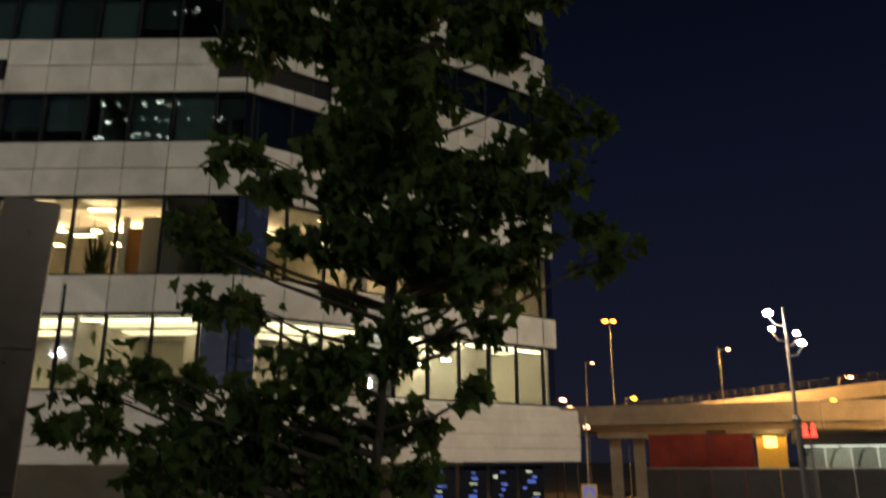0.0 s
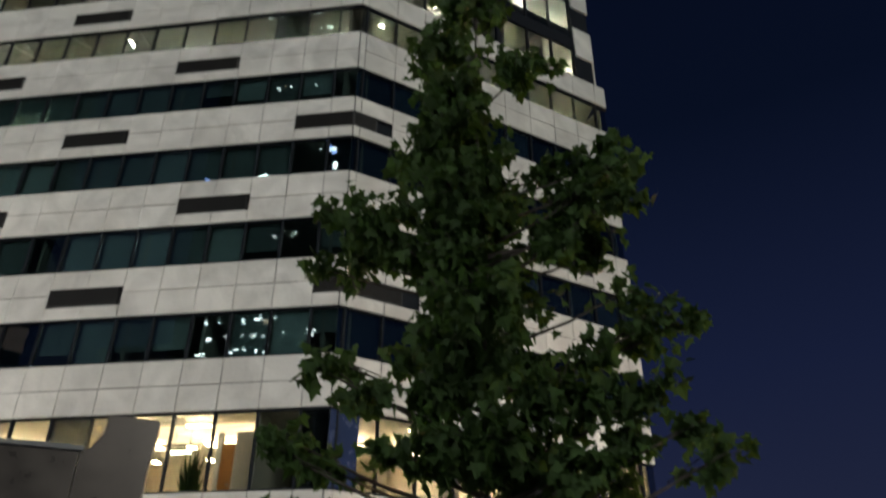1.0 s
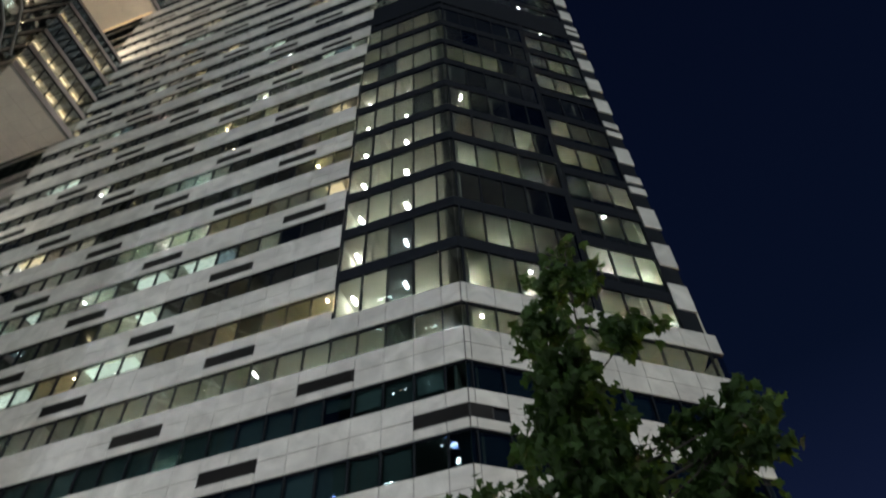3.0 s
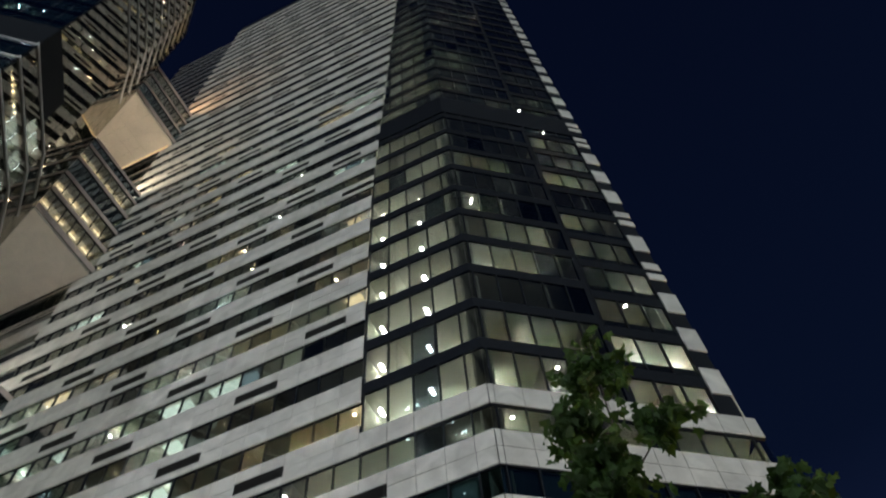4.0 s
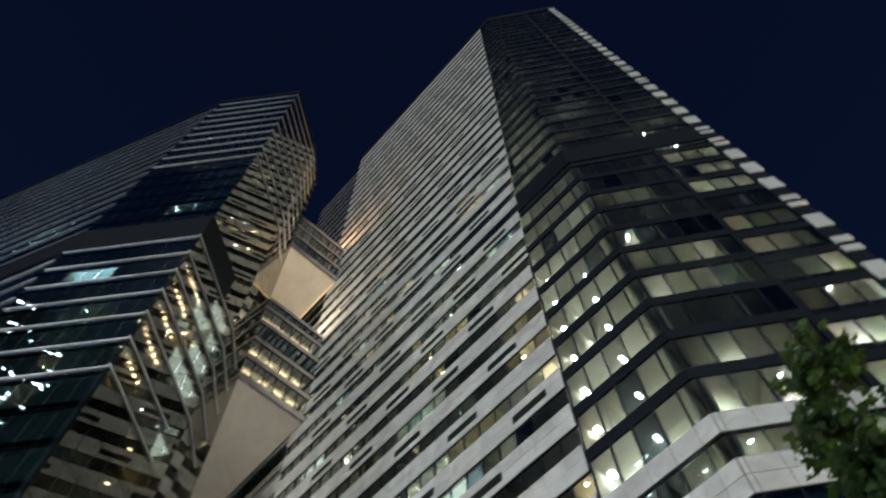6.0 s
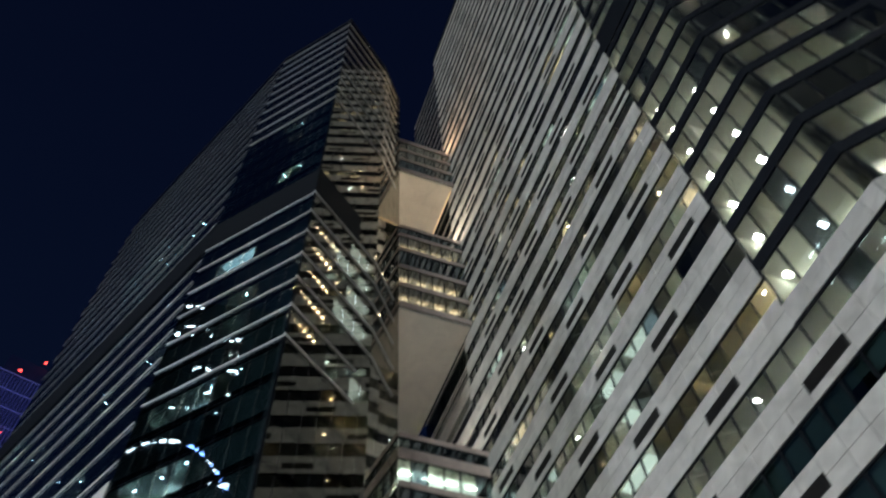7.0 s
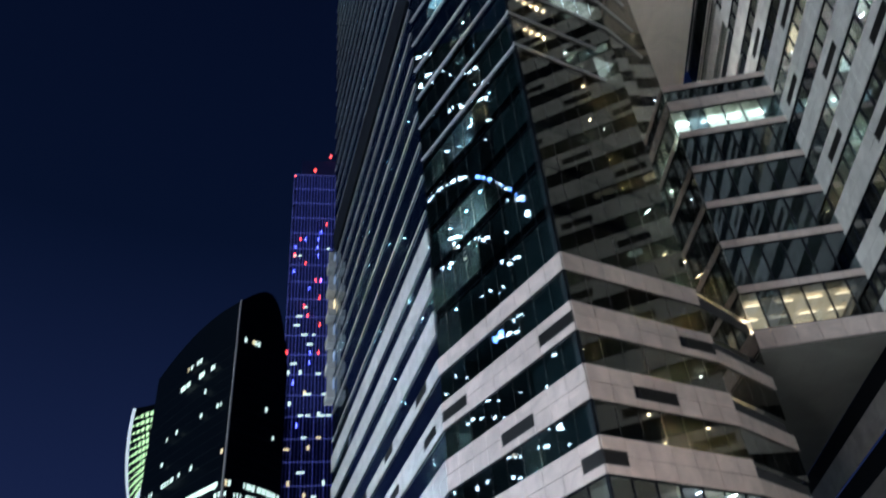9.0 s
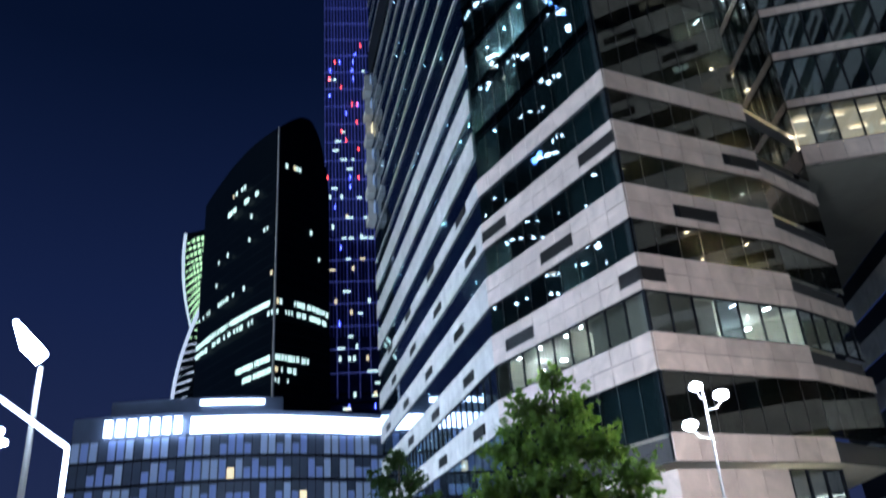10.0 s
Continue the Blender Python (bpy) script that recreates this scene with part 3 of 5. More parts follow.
for i, (z0, z1) in enumerate(bands[:-1]):
    ceil = bands[i + 1][0] + 0.05
    top = ceil + (0.57 if i > 6 else 0.0)
    for fr, length in ((left_a, LEFT_LEN), (right_a, RIGHT_LEN)):
        s = 0.6
        while s < length - 1:
            w = MOD * rng.choice((2, 3, 3, 4, 5))
            if i == 1 and fr is left_a and s < 1:
                w = 2.0
            e = min(s + w, length - 0.2)
            if fr is right_a and i > 6 and s < 7.9 < e:
                e = 7.9
            kind, dens, near = "", 0.5, 0.55
            p = rng.random()
            if i == 1:
                kind, dens = ("" if fr is left_a and s < 1 else "w"), 1.0
            elif i in (2, 3, 4, 5):
                if p < 0.06:
                    kind, dens = "c", 0.3
            elif i == 6:
                if s < 24 or p < 0.5:
                    kind, dens = "n", 0.7
            elif fr is left_a and s < 6.5 and i > 6:
                # the glass corner has two rows of lamps one above the other, added below
                e = min(e, 7.3)
            elif fr is right_a:
                if s > 7.8 and i in (8, 9, 10, 17, 18):
                    kind, dens, near = "n", 0.6, 0.7
                elif p < (0.95 if i < 12 else 0.42):
                    kind, dens, near = "n", 0.7, 0.12
            elif i > 0:
                lit = 1.0 if i < 15 else 0.55
                kind = "n" if p < 0.34 * lit else ("w" if p < 0.66 * lit else ("c" if p < 0.76 * lit else ""))
                near = 0.45
                q = wash_rng.random()
                if i > 5 and q < (0.30 if i < 22 else 0.18):
                    a = s + 0.3 + wash_rng.random()
                    (wash_w if q < 0.16 else wash_c).wall(left_a, a, min(a + MOD * wash_rng.choice((0.8, 1.6, 2.4)), e - 0.2), ceil - 0.06, ceil - 0.03, -1.2, -0.35)
            fit_room(fr, s, e, z1, top, kind, dens, near=near, hang=0.0 if fr is right_a else top - ceil)
            s = e
    if i > 6:
        # glowing panel added deep in the room to brighten its panes
        corner_glow.wall(left_a, 0.6, min(6.9, glass_edge(z0) - 0.3), top - 0.55, top - 0.5, -4.4, -2.9)
        for a in (6.75, 3.55):
            if i < 14 or rng.random() < 0.6:
                lights["n"].wall(left_a, a, a + 0.2, top - 0.04, top - 0.004, -1.9, -1.35)
                if i < 16:
                    lights["n"].wall(left_a, a, a + 0.25, top - 0.04, top - 0.004, -4.2, -3.4)
# back and end walls of the two lowest storeys at the far end of the street side
for i in range(8):
    z_lo, z_hi = bands[i][1] - 0.6, bands[i + 1][0] + 0.04
    walls_in.wall(right_a, RIGHT_LEN - 7.0, RIGHT_LEN - 0.3, z_lo, z_hi, -4.6, -4.5)
    walls_in.wall(right_a, RIGHT_LEN - 0.3, RIGHT_LEN - 0.2, z_lo, z_hi, -4.6, -0.3)
tagged(wash_w.make("warm_ceiling_panels", FIX_WASH, tower_a, "warm glowing ceiling panels by the windows"), kind="stuff")
tagged(wash_c.make("pale_ceiling_panels", FIX_WASH_COOL, tower_a, "pale green-white ceiling panels by the windows"), kind="stuff")
tagged(corner_glow.make("hung_ceiling_panels", FIX_CORNER, tower_a, "hidden glowing panels added to brighten the glass corner"), kind="stuff")
tagged(walls_in.make("partitioning", WALL_IN, tower_a), kind="stuff")
lights["w"].make("ceiling_lights", FIX_WARM, tower_a, "warm glowing ceiling lights")
lights["n"].make("ceiling_lights", FIX_NEUT, tower_a, "bright white ceiling lights")
lights["c"].make("ceiling_lights", FIX_COOL, tower_a, "cool green-white ceiling lights")
for ob in [c for c in tower_a.children if c.name.startswith("ceiling_lights")]:
    tagged(ob, kind="stuff")

# long light coves of the lowest lit storey and wide warm panels of the next
for fr, length in ((left_a, LEFT_LEN), (right_a, RIGHT_LEN)):
    b = Buf()
    b.wall(fr, 1.0, length - 0.5, 8.74, 8.80, -0.62, -0.45)
    b.make("light_cove", FIX_SOFT, tower_a, "long white light cove")
    # glowing sheets stand in for the brightly lit ceiling
    for d in (1.9, 3.7):
        b = Buf()
        b.wall(fr, 1.2, length - 0.6, 8.90, 8.95, -d - 0.9, -d)
        b.make("ceiling_raft", FIX_LIT_CEIL, tower_a, "wide glowing sheet standing in for the bright ceiling")
    for k in range(1 if fr is left_a else 0, int(length / 3.1)):
        b = Buf()
        b.wall(fr, 1.3 + k * 3.1, 2.6 + k * 3.1, 12.72, 12.76, -3.4, -2.9)
        b.make("ceiling_panel", FIX_WARM_SOFT, tower_a, "warm glowing ceiling panel")


# a meeting room behind the second row of windows, brightened by an added warm ceiling sheet
b = Buf()
b.wall(left_a, 2.85, 8.2, 12.93, 12.97, -3.4, -1.45)
b.make("ceiling_raft", FIX_ROOM, tower_a, "wide warm glowing sheet added to brighten a meeting room")
# two glowing panels added to light the door and room from the front
for s in (4.6, 6.9):
    b = Buf()
    b.wall(left_a, s, s + 0.9, 12.74, 12.78, -0.95, -0.75)
    b.make("ceiling_panel", FIX_WARM_SOFT, tower_a, "warm glowing ceiling panel")


def office_chair(s, d, z):
    ch = thing("office_armchair", "dark upholstered armchair by the office window", "armchair", group="office armchairs")
    piece("seat", FABRIC, left_a, s, s + 0.6, z, z + 0.42, -d - 0.6, -d, ch)
    piece("backrest", FABRIC, left_a, s, s + 0.6, z + 0.42, z + 0.85, -d - 0.6, -d - 0.45, ch)
    for o in (-0.1, 0.6):
        piece("armrest", FABRIC, left_a, s + o, s + o + 0.1, z, z + 0.6, -d - 0.6, -d, ch)


FLZ = 9.55
for s, d in ((2.85, 0.5), (3.75, 0.45), (5.3, 0.5)):
    office_chair(s, d, FLZ)
dr = thing("office_door", "orange wooden office door in a white partition", "door")
piece("leaf", ORANGE, left_a, 3.72, 4.2, FLZ, 12.2, -1.3, -1.22, dr)
piece("frame", WHITE_P, left_a, 4.21, 4.40, FLZ, 12.6, -1.4, -1.2, dr)
piece("frame", WHITE_P, left_a, 2.7, 3.71, FLZ, 12.6, -1.4, -1.2, dr)
piece("handle", POLE_PALE, left_a, 3.77, 3.89, 10.7, 10.74, -1.22, -1.16, dr)
pend = thing("tube_light", "long white glowing tube light hung in the office", "ceiling light", group="office tube lights")
piece("tube", FIX_BRIDGE, left_a, 5.7, 6.5, 12.12, 12.2, -2.05, -1.95, pend)
for s in (5.8, 6.4):
    piece("hanger", POLE, left_a, s, s + 0.02, 12.2, 13.0, -2.01, -1.99, pend)
pl = thing("potted_plant", "leafy green potted plant in the office", "plant")
b = Buf()
px, py = left_a.at(5.4, -1.6)
b.tube([(px, py, FLZ), (px, py, FLZ + 0.45)], [0.16, 0.22], 12)
b.make("pot", FABRIC, pl)
b = Buf()
pr = random.Random(4)
for k in range(60):
    a, h = pr.uniform(0, 6.28), pr.uniform(0.4, 2.3)
    c0 = Vector((px, py, FLZ + 0.4))
    c1 = Vector((px + math.cos(a) * 0.55 * pr.random(), py + math.sin(a) * 0.55 * pr.random(), FLZ + 0.5 + h))
    b.tube([tuple(c0), tuple(c0.lerp(c1, 0.6) + Vector((0, 0, 0.1))), tuple(c1)], [0.012, 0.05, 0.004], 4)
tagged(b.make("foliage", LEAF, pl), kind="stuff")

# ---- the second tower ----
K, M_B, N_B = (-36.35, 3.28), (-42.6, 11.7), (-47.7, 16.0)
FOLD, END_B = (-46.8, -5.6), (-87.6, -24.6)
B_TOP = 139.0
right_b = Face(K, M_B)
right_b2 = Face(M_B, N_B)
left_b = Face(K, FOLD, flip=True)
long_b = Face(FOLD, END_B, flip=True)
tower_b = thing("glass_tower", "tall glass tower with thin pale bands and a sharp corner", "skyscraper", turn=TURN)
foot_b = [(-36.65, 3.3), (-46.9, -5.3), (-87.6, -24.2), (-92.0, -14.0), (-62.0, 16.0), (-47.9, 15.8), (-42.75, 11.55)]
core_b = [(-42.5, 3.6), (-49.0, -1.0), (-84.0, -16.5), (-86.0, -12.0), (-60.0, 12.0), (-50.5, 12.0), (-46.0, 9.0)]
b = Buf()
b.prism(core_b, 0.0, B_TOP - 2)
b.make("core_wall", WALL_IN, tower_b, "pale inner walls of the offices")
bands_b = [(9.2, 10.5), (13.4, 15.3), (17.45, 19.45), (21.4, 23.45), (25.5, 27.4), (29.55, 30.8)]
stone_b, glass_b, mull_b = Buf(), Buf(), Buf()
glass_r = Buf()
walls_b, soft_b = Buf(), Buf()
lights_b = {"w": Buf(), "n": Buf(), "c": Buf()}
z = 34.7
tops = list(bands_b)
while z < B_TOP - 1:
    tops.append((z - 0.75, z))
    z += 3.88
for i, (z0, z1) in enumerate(tops):
    slab = Buf()
    slab.prism(foot_b, z0 + 0.05, z1 - 0.15, 0, 1, 2)
    slab.make("floor_slab", [BACKING, CEIL, CARPET], tower_b)
    single = i < 6
    nxt = tops[i + 1][0] if i + 1 < len(tops) else B_TOP
    for fr, length in ((right_b, right_b.length), (right_b2, right_b2.length), (left_b, left_b.length), (long_b, long_b.length)):
        if i < 6:
            lo = z0
            vs = []
            if fr is left_b and i in (2, 3, 4):
                vs = [(a, c, z0 + 0.5, z0 + 1.25) for a, c in {2: ((0.0, 1.65), (9.2, 12.2)), 3: ((4.7, 7.7),), 4: ((0.0, 3.2), (10.7, 13.5))}[i]]
            if fr is right_b and i in (2, 3, 4):
                a, c = {2: (0.0, 1.8), 3: (3.5, 6.5), 4: (8.3, 10.3)}[i]
                vs = [(a, c, z0 + 0.5, z0 + 1.25)]
            if fr is long_b and 0 < i < 6:
                vs = [(2.0 + MOD * (i % 4) + n * 7 * MOD, 2.0 + MOD * (i % 4 + 2) + n * 7 * MOD, z0 + 0.5, z0 + 1.25) for n in range(4)]
            if fr is right_b2:
                hi = z0 + (z1 - z0) * 0.48
            else:
                hi = z1
            if not (i == 0 and fr in (right_b2, left_b, long_b)) and not (i == 5 and fr is right_b2):
                # the long side's bluish distant glare is put into its cooler stone
                stone_band(fr, lo, hi, 0.0, length, tower_b, stone_b, STONE if fr is long_b else STONE_B, single and fr is not long_b, 0.0, vs)
                piece("metal_backing", METAL, fr, 0.0, length, lo + 0.02, hi - 0.02, -0.15, -0.13, tower_b)
            for v in vs:
                louvre(fr, *v, tower_b)
        elif fr is long_b:
            # the long side keeps its stone bands, slimmer with height
            h = 2.1 if z0 < 42 else (0.18 if z0 < 74 else 0.07)
            stone_band(fr, z1 - 1.9, z1 - 1.9 + h, 0.0, length, tower_b, stone_b, STONE, False)
        else:
            piece("metal_spandrel", METAL, fr, 0.0, length, z0 + 0.1, z1, -0.15, -0.10, tower_b)
        thin = (49 < z1 < 75) or z1 > 97
        if i >= 6 and thin and fr is not long_b:
            if fr is right_b2 and z1 < 56:
                continue_fin = False
            else:
                continue_fin = True
            end = length if fr is not right_b2 else length * 0.75
            if fr is right_b and z1 < 56:
                end = 8.4
            if continue_fin:
                piece("pale_fin", STRIPE, fr, -0.2 if fr is right_b else 0.0, end, z1 - ((0.11 if fr is left_b else 0.17) if z1 < 90 else (0.12 if fr is left_b else 0.16)), z1, -0.04, 0.07 if z1 < 90 or fr is not left_b else 0.08, tower_b)
        glz = glass_r if fr in (right_b, right_b2) else glass_b
        if i < 5:
            panes(fr, z1, nxt, 0.0, length, tower_b, glz, GLASS if i == 1 else (GLASS_MIRROR if glz is glass_r else GLASS_BLUE), single and fr is not long_b, 0.0)
        else:
            panes(fr, z0 + 0.1 if i > 5 else z1, nxt + 0.1, 0.0, length, tower_b, glz, GLASS_BLUE, False, 0.0)
        mullions(fr, z1, nxt, 0.0, length, mull_b, 0.0, 0.05, out=0.0 if i == 1 else -0.095)
        if fr is right_b and 48 < z1 < 67:
            # rows of small downlights behind the sharp corner
            for k in range(rng.choice((6, 7, 8))):
                lights_b["w"].wall(fr, 0.3 + k * 0.62, 0.46 + k * 0.62, nxt - 0.07, nxt - 0.01, -0.55, -0.41)
        s = 0.4
        while s < length - 1.0:
            e = min(s + MOD * rng.choice((2, 3, 4)), length)
            kind, dens = "", 0.4
            p = rng.random()
            if i == 1:
                kind, dens = ("n", 0.5)
            elif fr in (left_b, long_b) and p < (0.2 if fr is left_b else 0.34):
                kind = "c"
            elif fr in (right_b, right_b2) and p < 0.5:
                kind = "w" if rng.random() < 0.6 else "c"
            if fr is left_b and 34 < z1 < 39 and s > 5:
                kind, dens = "c", 1.0
            if fr is right_b and 38 < z1 < 40 and s > 7.5:
                kind, dens = "c", 1.0
            if fr in (right_b, left_b) and 50 < z1 < 73 and s > 2.5 and p > (0.55 if fr is right_b else 0.93):
                soft_b.wall(fr, s + 0.2, e - 0.2, nxt - 0.03, nxt + 0.02, -2.2, -0.4)
            walls_b.wall(fr, s - 0.05, s + 0.05, z1 - 0.3, nxt + 0.05, -5.0, -0.3)
            if kind:
                fixtures(fr, s, e, nxt + 0.05, lights_b[kind], dens=dens, near=1.6)
            s = e
for fr in (right_b, left_b, right_b2, long_b):
    if fr is not right_b2:
        piece("plant_storey", METAL, fr, -0.03, 7.2 if fr is right_b else fr.length, 73.6, 78.6, -0.2, 0.1, tower_b)
    piece("parapet", METAL, fr, 0.0, fr.length, B_TOP - 0.8, B_TOP, -0.4, -0.05, tower_b)
tagged(stone_b.make("stone_cladding", STONE, tower_b), kind="stuff")
for bb, mt in ((glass_b, GLASS_BLUE), (glass_r, GLASS_MIRROR)):
    og = bb.make("glazing", mt, tower_b)
    tagged(og, kind="stuff")
tagged(mull_b.make("window_framing", METAL, tower_b), kind="stuff")
tagged(soft_b.make("ceiling_panels", FIX_PALE, tower_b, "wide cool white ceiling panels"), kind="stuff")
tagged(walls_b.make("partitioning", WALL_IN, tower_b), kind="stuff")
for key, mt in (("w", FIX_WARM), ("n", FIX_NEUT), ("c", FIX_COOL)):
    if lights_b[key].v:
        lights_b[key].make("ceiling_lights", mt, tower_b)

# stone foot with a glazed entrance under the lowest band
for r in range(5):
    for k in range(4):
        piece("stone_panel", STONE_B, right_b, 0.02 + k * 1.7, 1.69 + k * 1.7, r * 1.78 + 0.02, r * 1.78 + 1.76, -0.1, 0.0, tower_b)
        piece("stone_panel", STONE_B, left_b, 0.02 + k * 1.7, 1.69 + k * 1.7, r * 1.78 + 0.02, r * 1.78 + 1.76, -0.1, 0.0, tower_b)
foot_frame = Buf()
panes(right_b, 0.2, 8.9, 6.85, right_b.length, tower_b, glass_r, GLASS, True, 6.85, 1.2)
mullions(right_b, 0.2, 8.9, 6.85, right_b.length, foot_frame, 6.85, 0.08, 1.2)
foot_frame.make("entrance_framing", METAL, tower_b)
for k in range(5):
    piece("entrance_lamp", FIX_WARM, right_b, 7.15 + 0.65 * k, 7.27 + 0.65 * k, 7.6, 7.64, -1.5, -1.4, tower_b)

# ---- the bridges between the towers ----
bridge_face = Face((-47.7, 24.76), (-47.7, 15.95), flip=True)


def bridge(z_soffit, z_top, storeys, lit, label, under=SOFFIT):
    br = thing("link_bridge", label, "bridge", group="bridges between the towers", turn=TURN)
    body = Buf()
    body.box(-86.0, -47.95, 15.9, 24.7, z_soffit, z_soffit + 0.5)
    body.box(-86.0, -47.95, 15.9, 24.7, z_top - 0.3, z_top)
    body.box(-86.0, -55.0, 16.2, 24.6, z_soffit + 0.5, z_top - 0.3)
    body.make("deck", [BACKING], br)
    inner = Buf()
    inner.box(-55.0, -54.6, 16.2, 24.6, z_soffit + 0.6, z_top - 0.4)
    inner.make("inner_wall", WALL_IN, br)
    sp_u = Buf()
    sp_u.box(-1.007, 1.007, -0.867, 0.867, -0.03, 0.03)
    first = None
    for a in range(18):
        for c in range(5):
            if first is None:
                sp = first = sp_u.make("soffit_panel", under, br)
            else:
                sp = new("soffit_panel", first.data)
                sp.parent = br
            sp.location = (-48.0 - (a + 0.5) * 2.03, 15.95 + (c + 0.5) * 1.75, z_soffit - 0.03 + 0.003 * ((a + c) % 2))
    # glowing strip added to give the upper soffit its warm glow
    strip = Buf()
    strip.box(-61.0, -48.6, 24.45, 24.6, z_soffit - 0.35, z_soffit - 0.25)
    if z_soffit > 100:
        strip.make("soffit_light", SOFFIT_GLOW, br, "glowing strip added for the warm glow under the bridge")
    n = bridge_face.length
    glass_p, bars = Buf(), Buf()
    for q, (z0, z1) in enumerate(storeys):
        st = Buf()
        stone_band(bridge_face, z0, z1, 0.0, n, br, st, STONE_B, True)
        bk = Buf()
        bk.prism([(-55.0, 16.0), (-47.85, 16.0), (-47.85, 24.6), (-55.0, 24.6)], z0 + 0.04, z1 - 0.1, 0, 1, 2)
        bk.make("floor_slab", [BACKING, CEIL, CARPET], br)
        if q + 1 < len(storeys):
            za = storeys[q + 1][0]
            # darker glass again stands in for the dark of unlit storeys
            panes(bridge_face, z1, za, 0.0, n, br, glass_p, GLASS if q in lit else GLASS_DARK, True)
            mullions(bridge_face, z1, za, 0.0, n, bars, 0.0, 0.09)
            if q in lit:
                lb = Buf()
                for y in (17.2, 19.3, 21.4, 23.5):
                    for x in (-49.3, -51.4, -53.3):
                        lb.box(x - 0.07, x + 0.07, y - 0.6, y + 0.6, za - 0.24, za - 0.2)
                lb.make("ceiling_lights", FIX_BRIDGE if lit[q] == "b" else FIX_DIM, br)
                lb = Buf()
                lb.box(-53.6, -48.9, 16.5, 24.3, za - 0.06, za - 0.02)
                lb.make("ceiling_panel", FIX_WASH_COOL if lit[q] == "b" else FIX_BRIDGE_WARM, br, "glowing ceiling of a bridge storey")
    bars.make("mullions", METAL, br)
    return br


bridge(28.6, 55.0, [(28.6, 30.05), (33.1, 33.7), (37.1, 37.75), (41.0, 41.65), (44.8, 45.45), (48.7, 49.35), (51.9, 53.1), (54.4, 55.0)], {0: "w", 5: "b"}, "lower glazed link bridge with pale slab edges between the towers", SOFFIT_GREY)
bridge(74.5, 93.0, [(74.5, 75.4), (78.6, 79.3), (82.6, 83.3), (86.6, 87.3), (90.2, 90.8), (92.4, 93.0)], {0: "w", 1: "w", 3: "n"}, "middle glazed link bridge with a pale flat soffit")
bridge(109.8, 121.5, [(109.8, 110.7), (113.6, 114.2), (117.2, 117.8), (120.6, 121.5)], {2: "n", 1: "w"}, "upper glazed link bridge with a pale flat soffit")


# unseen flood lamps added on the bridge roofs to wash the soffit above
def added_flood(x, y, z, watts):
    fl_l = thing("added_roof_flood", "small dark flood lamp added unseen on a bridge roof", "lamp", group="roof flood lamps", turn=TURN)
    b = Buf()
    b.box(x - 0.15, x + 0.15, y - 0.15, y + 0.15, z, z + 0.25)
    b.make("base", POLE, fl_l)
    b = Buf()
    b.tube([(x, y, z + 0.25), (x, y, z + 0.45)], [0.12, 0.2], 10)
    b.make("lamp_cup", POLE, fl_l)
    place = pose(0, 0, 0, 0, 0, TURN) @ Vector((x, y, z + 0.7))
    point_lamp("added_flood", *place, watts, (1.0, 0.58, 0.30) if z > 120 else ((1.0, 0.82, 0.60) if z > 80 else (1.0, 0.92, 0.80)), 0.2)


added_flood(-51.0, 20.0, 93.0, 3200)
added_flood(-54.0, 19.0, 55.0, 1500)
# this one is added to warm the stone beside the top bridge
added_flood(-48.6, 20.5, 121.5, 1800)


# ---- the city behind ----
def polar(az, dist):
    """The place at an azimuth (degrees, from ahead to the left) and a distance from the terrace."""
    az += TURN if az > 75 else 0
    return (-math.sin(radians(az)) * dist, math.cos(radians(az)) * dist)


def height(el, dist):
    return EYE + dist * math.tan(radians(el))


# dark glass tower with a rounded crown
dark = thing("dark_glass_tower", "dark glass skyscraper with a rounded crown and a few lit storeys", "skyscraper")
p_l, p_c, p_r, p_b = polar(119.25, 262), polar(113.65, 214), polar(109.4, 228), polar(114, 292)
TOP_D = 147.5


def crown(u):
    """Roof height along the front: u from 0 (one end) over 1 (the middle seam) to 2."""
    if u <= 1:
        return TOP_D + 9 * (1 - u) - 13.9 * (1 - u) ** 2
    t = u - 1
    return TOP_D + 20 * t - 4.5 * t * t - 31 * t ** 5


body = Buf()
NC = 16
cols = []
for i in range(2 * NC + 1):
    u = i / NC
    a, c, f = (p_l, p_c, u) if u <= 1 else (p_c, p_r, u - 1)
    bulge = math.sin(f * math.pi) * 1.6
    x, y = a[0] + (c[0] - a[0]) * f, a[1] + (c[1] - a[1]) * f
    r = math.hypot(x, y)
    cols.append((x * (1 - bulge / r), y * (1 - bulge / r), crown(u)))
nco = len(cols)
body.v = [(x, y, 0) for x, y, h in cols] + [(x, y, h) for x, y, h in cols] + [(*p_b, 0), (*p_b, 125.0)]
for i in range(nco - 1):
    body.f += [(i, i + 1, nco + i + 1, nco + i), (nco + i, nco + i + 1, 2 * nco + 1)]
body.f += [(0, nco, 2 * nco + 1, 2 * nco), (nco - 1, 2 * nco, 2 * nco + 1, 2 * nco - 1)]
body.m = [0] * len(body.f)
body.make("facade", DARK_CLAD, dark)
seam = Buf()
seam.tube([(p_c[0] * 0.997, p_c[1] * 0.997, 0), (p_c[0] * 0.997, p_c[1] * 0.997, 90), (p_c[0] * 0.997, p_c[1] * 0.997, crown(1))], [0.35, 0.3, 0.2], 6)
seam.make("seam_strip", STRIPE, dark, "pale vertical seam strip")
fl = [Face(p_l, p_c), Face(p_c, p_r)]
for ff in fl:
    if ff.n.dot(-ff.p) < 0:
        ff.n = -ff.n
wr = random.Random(3)
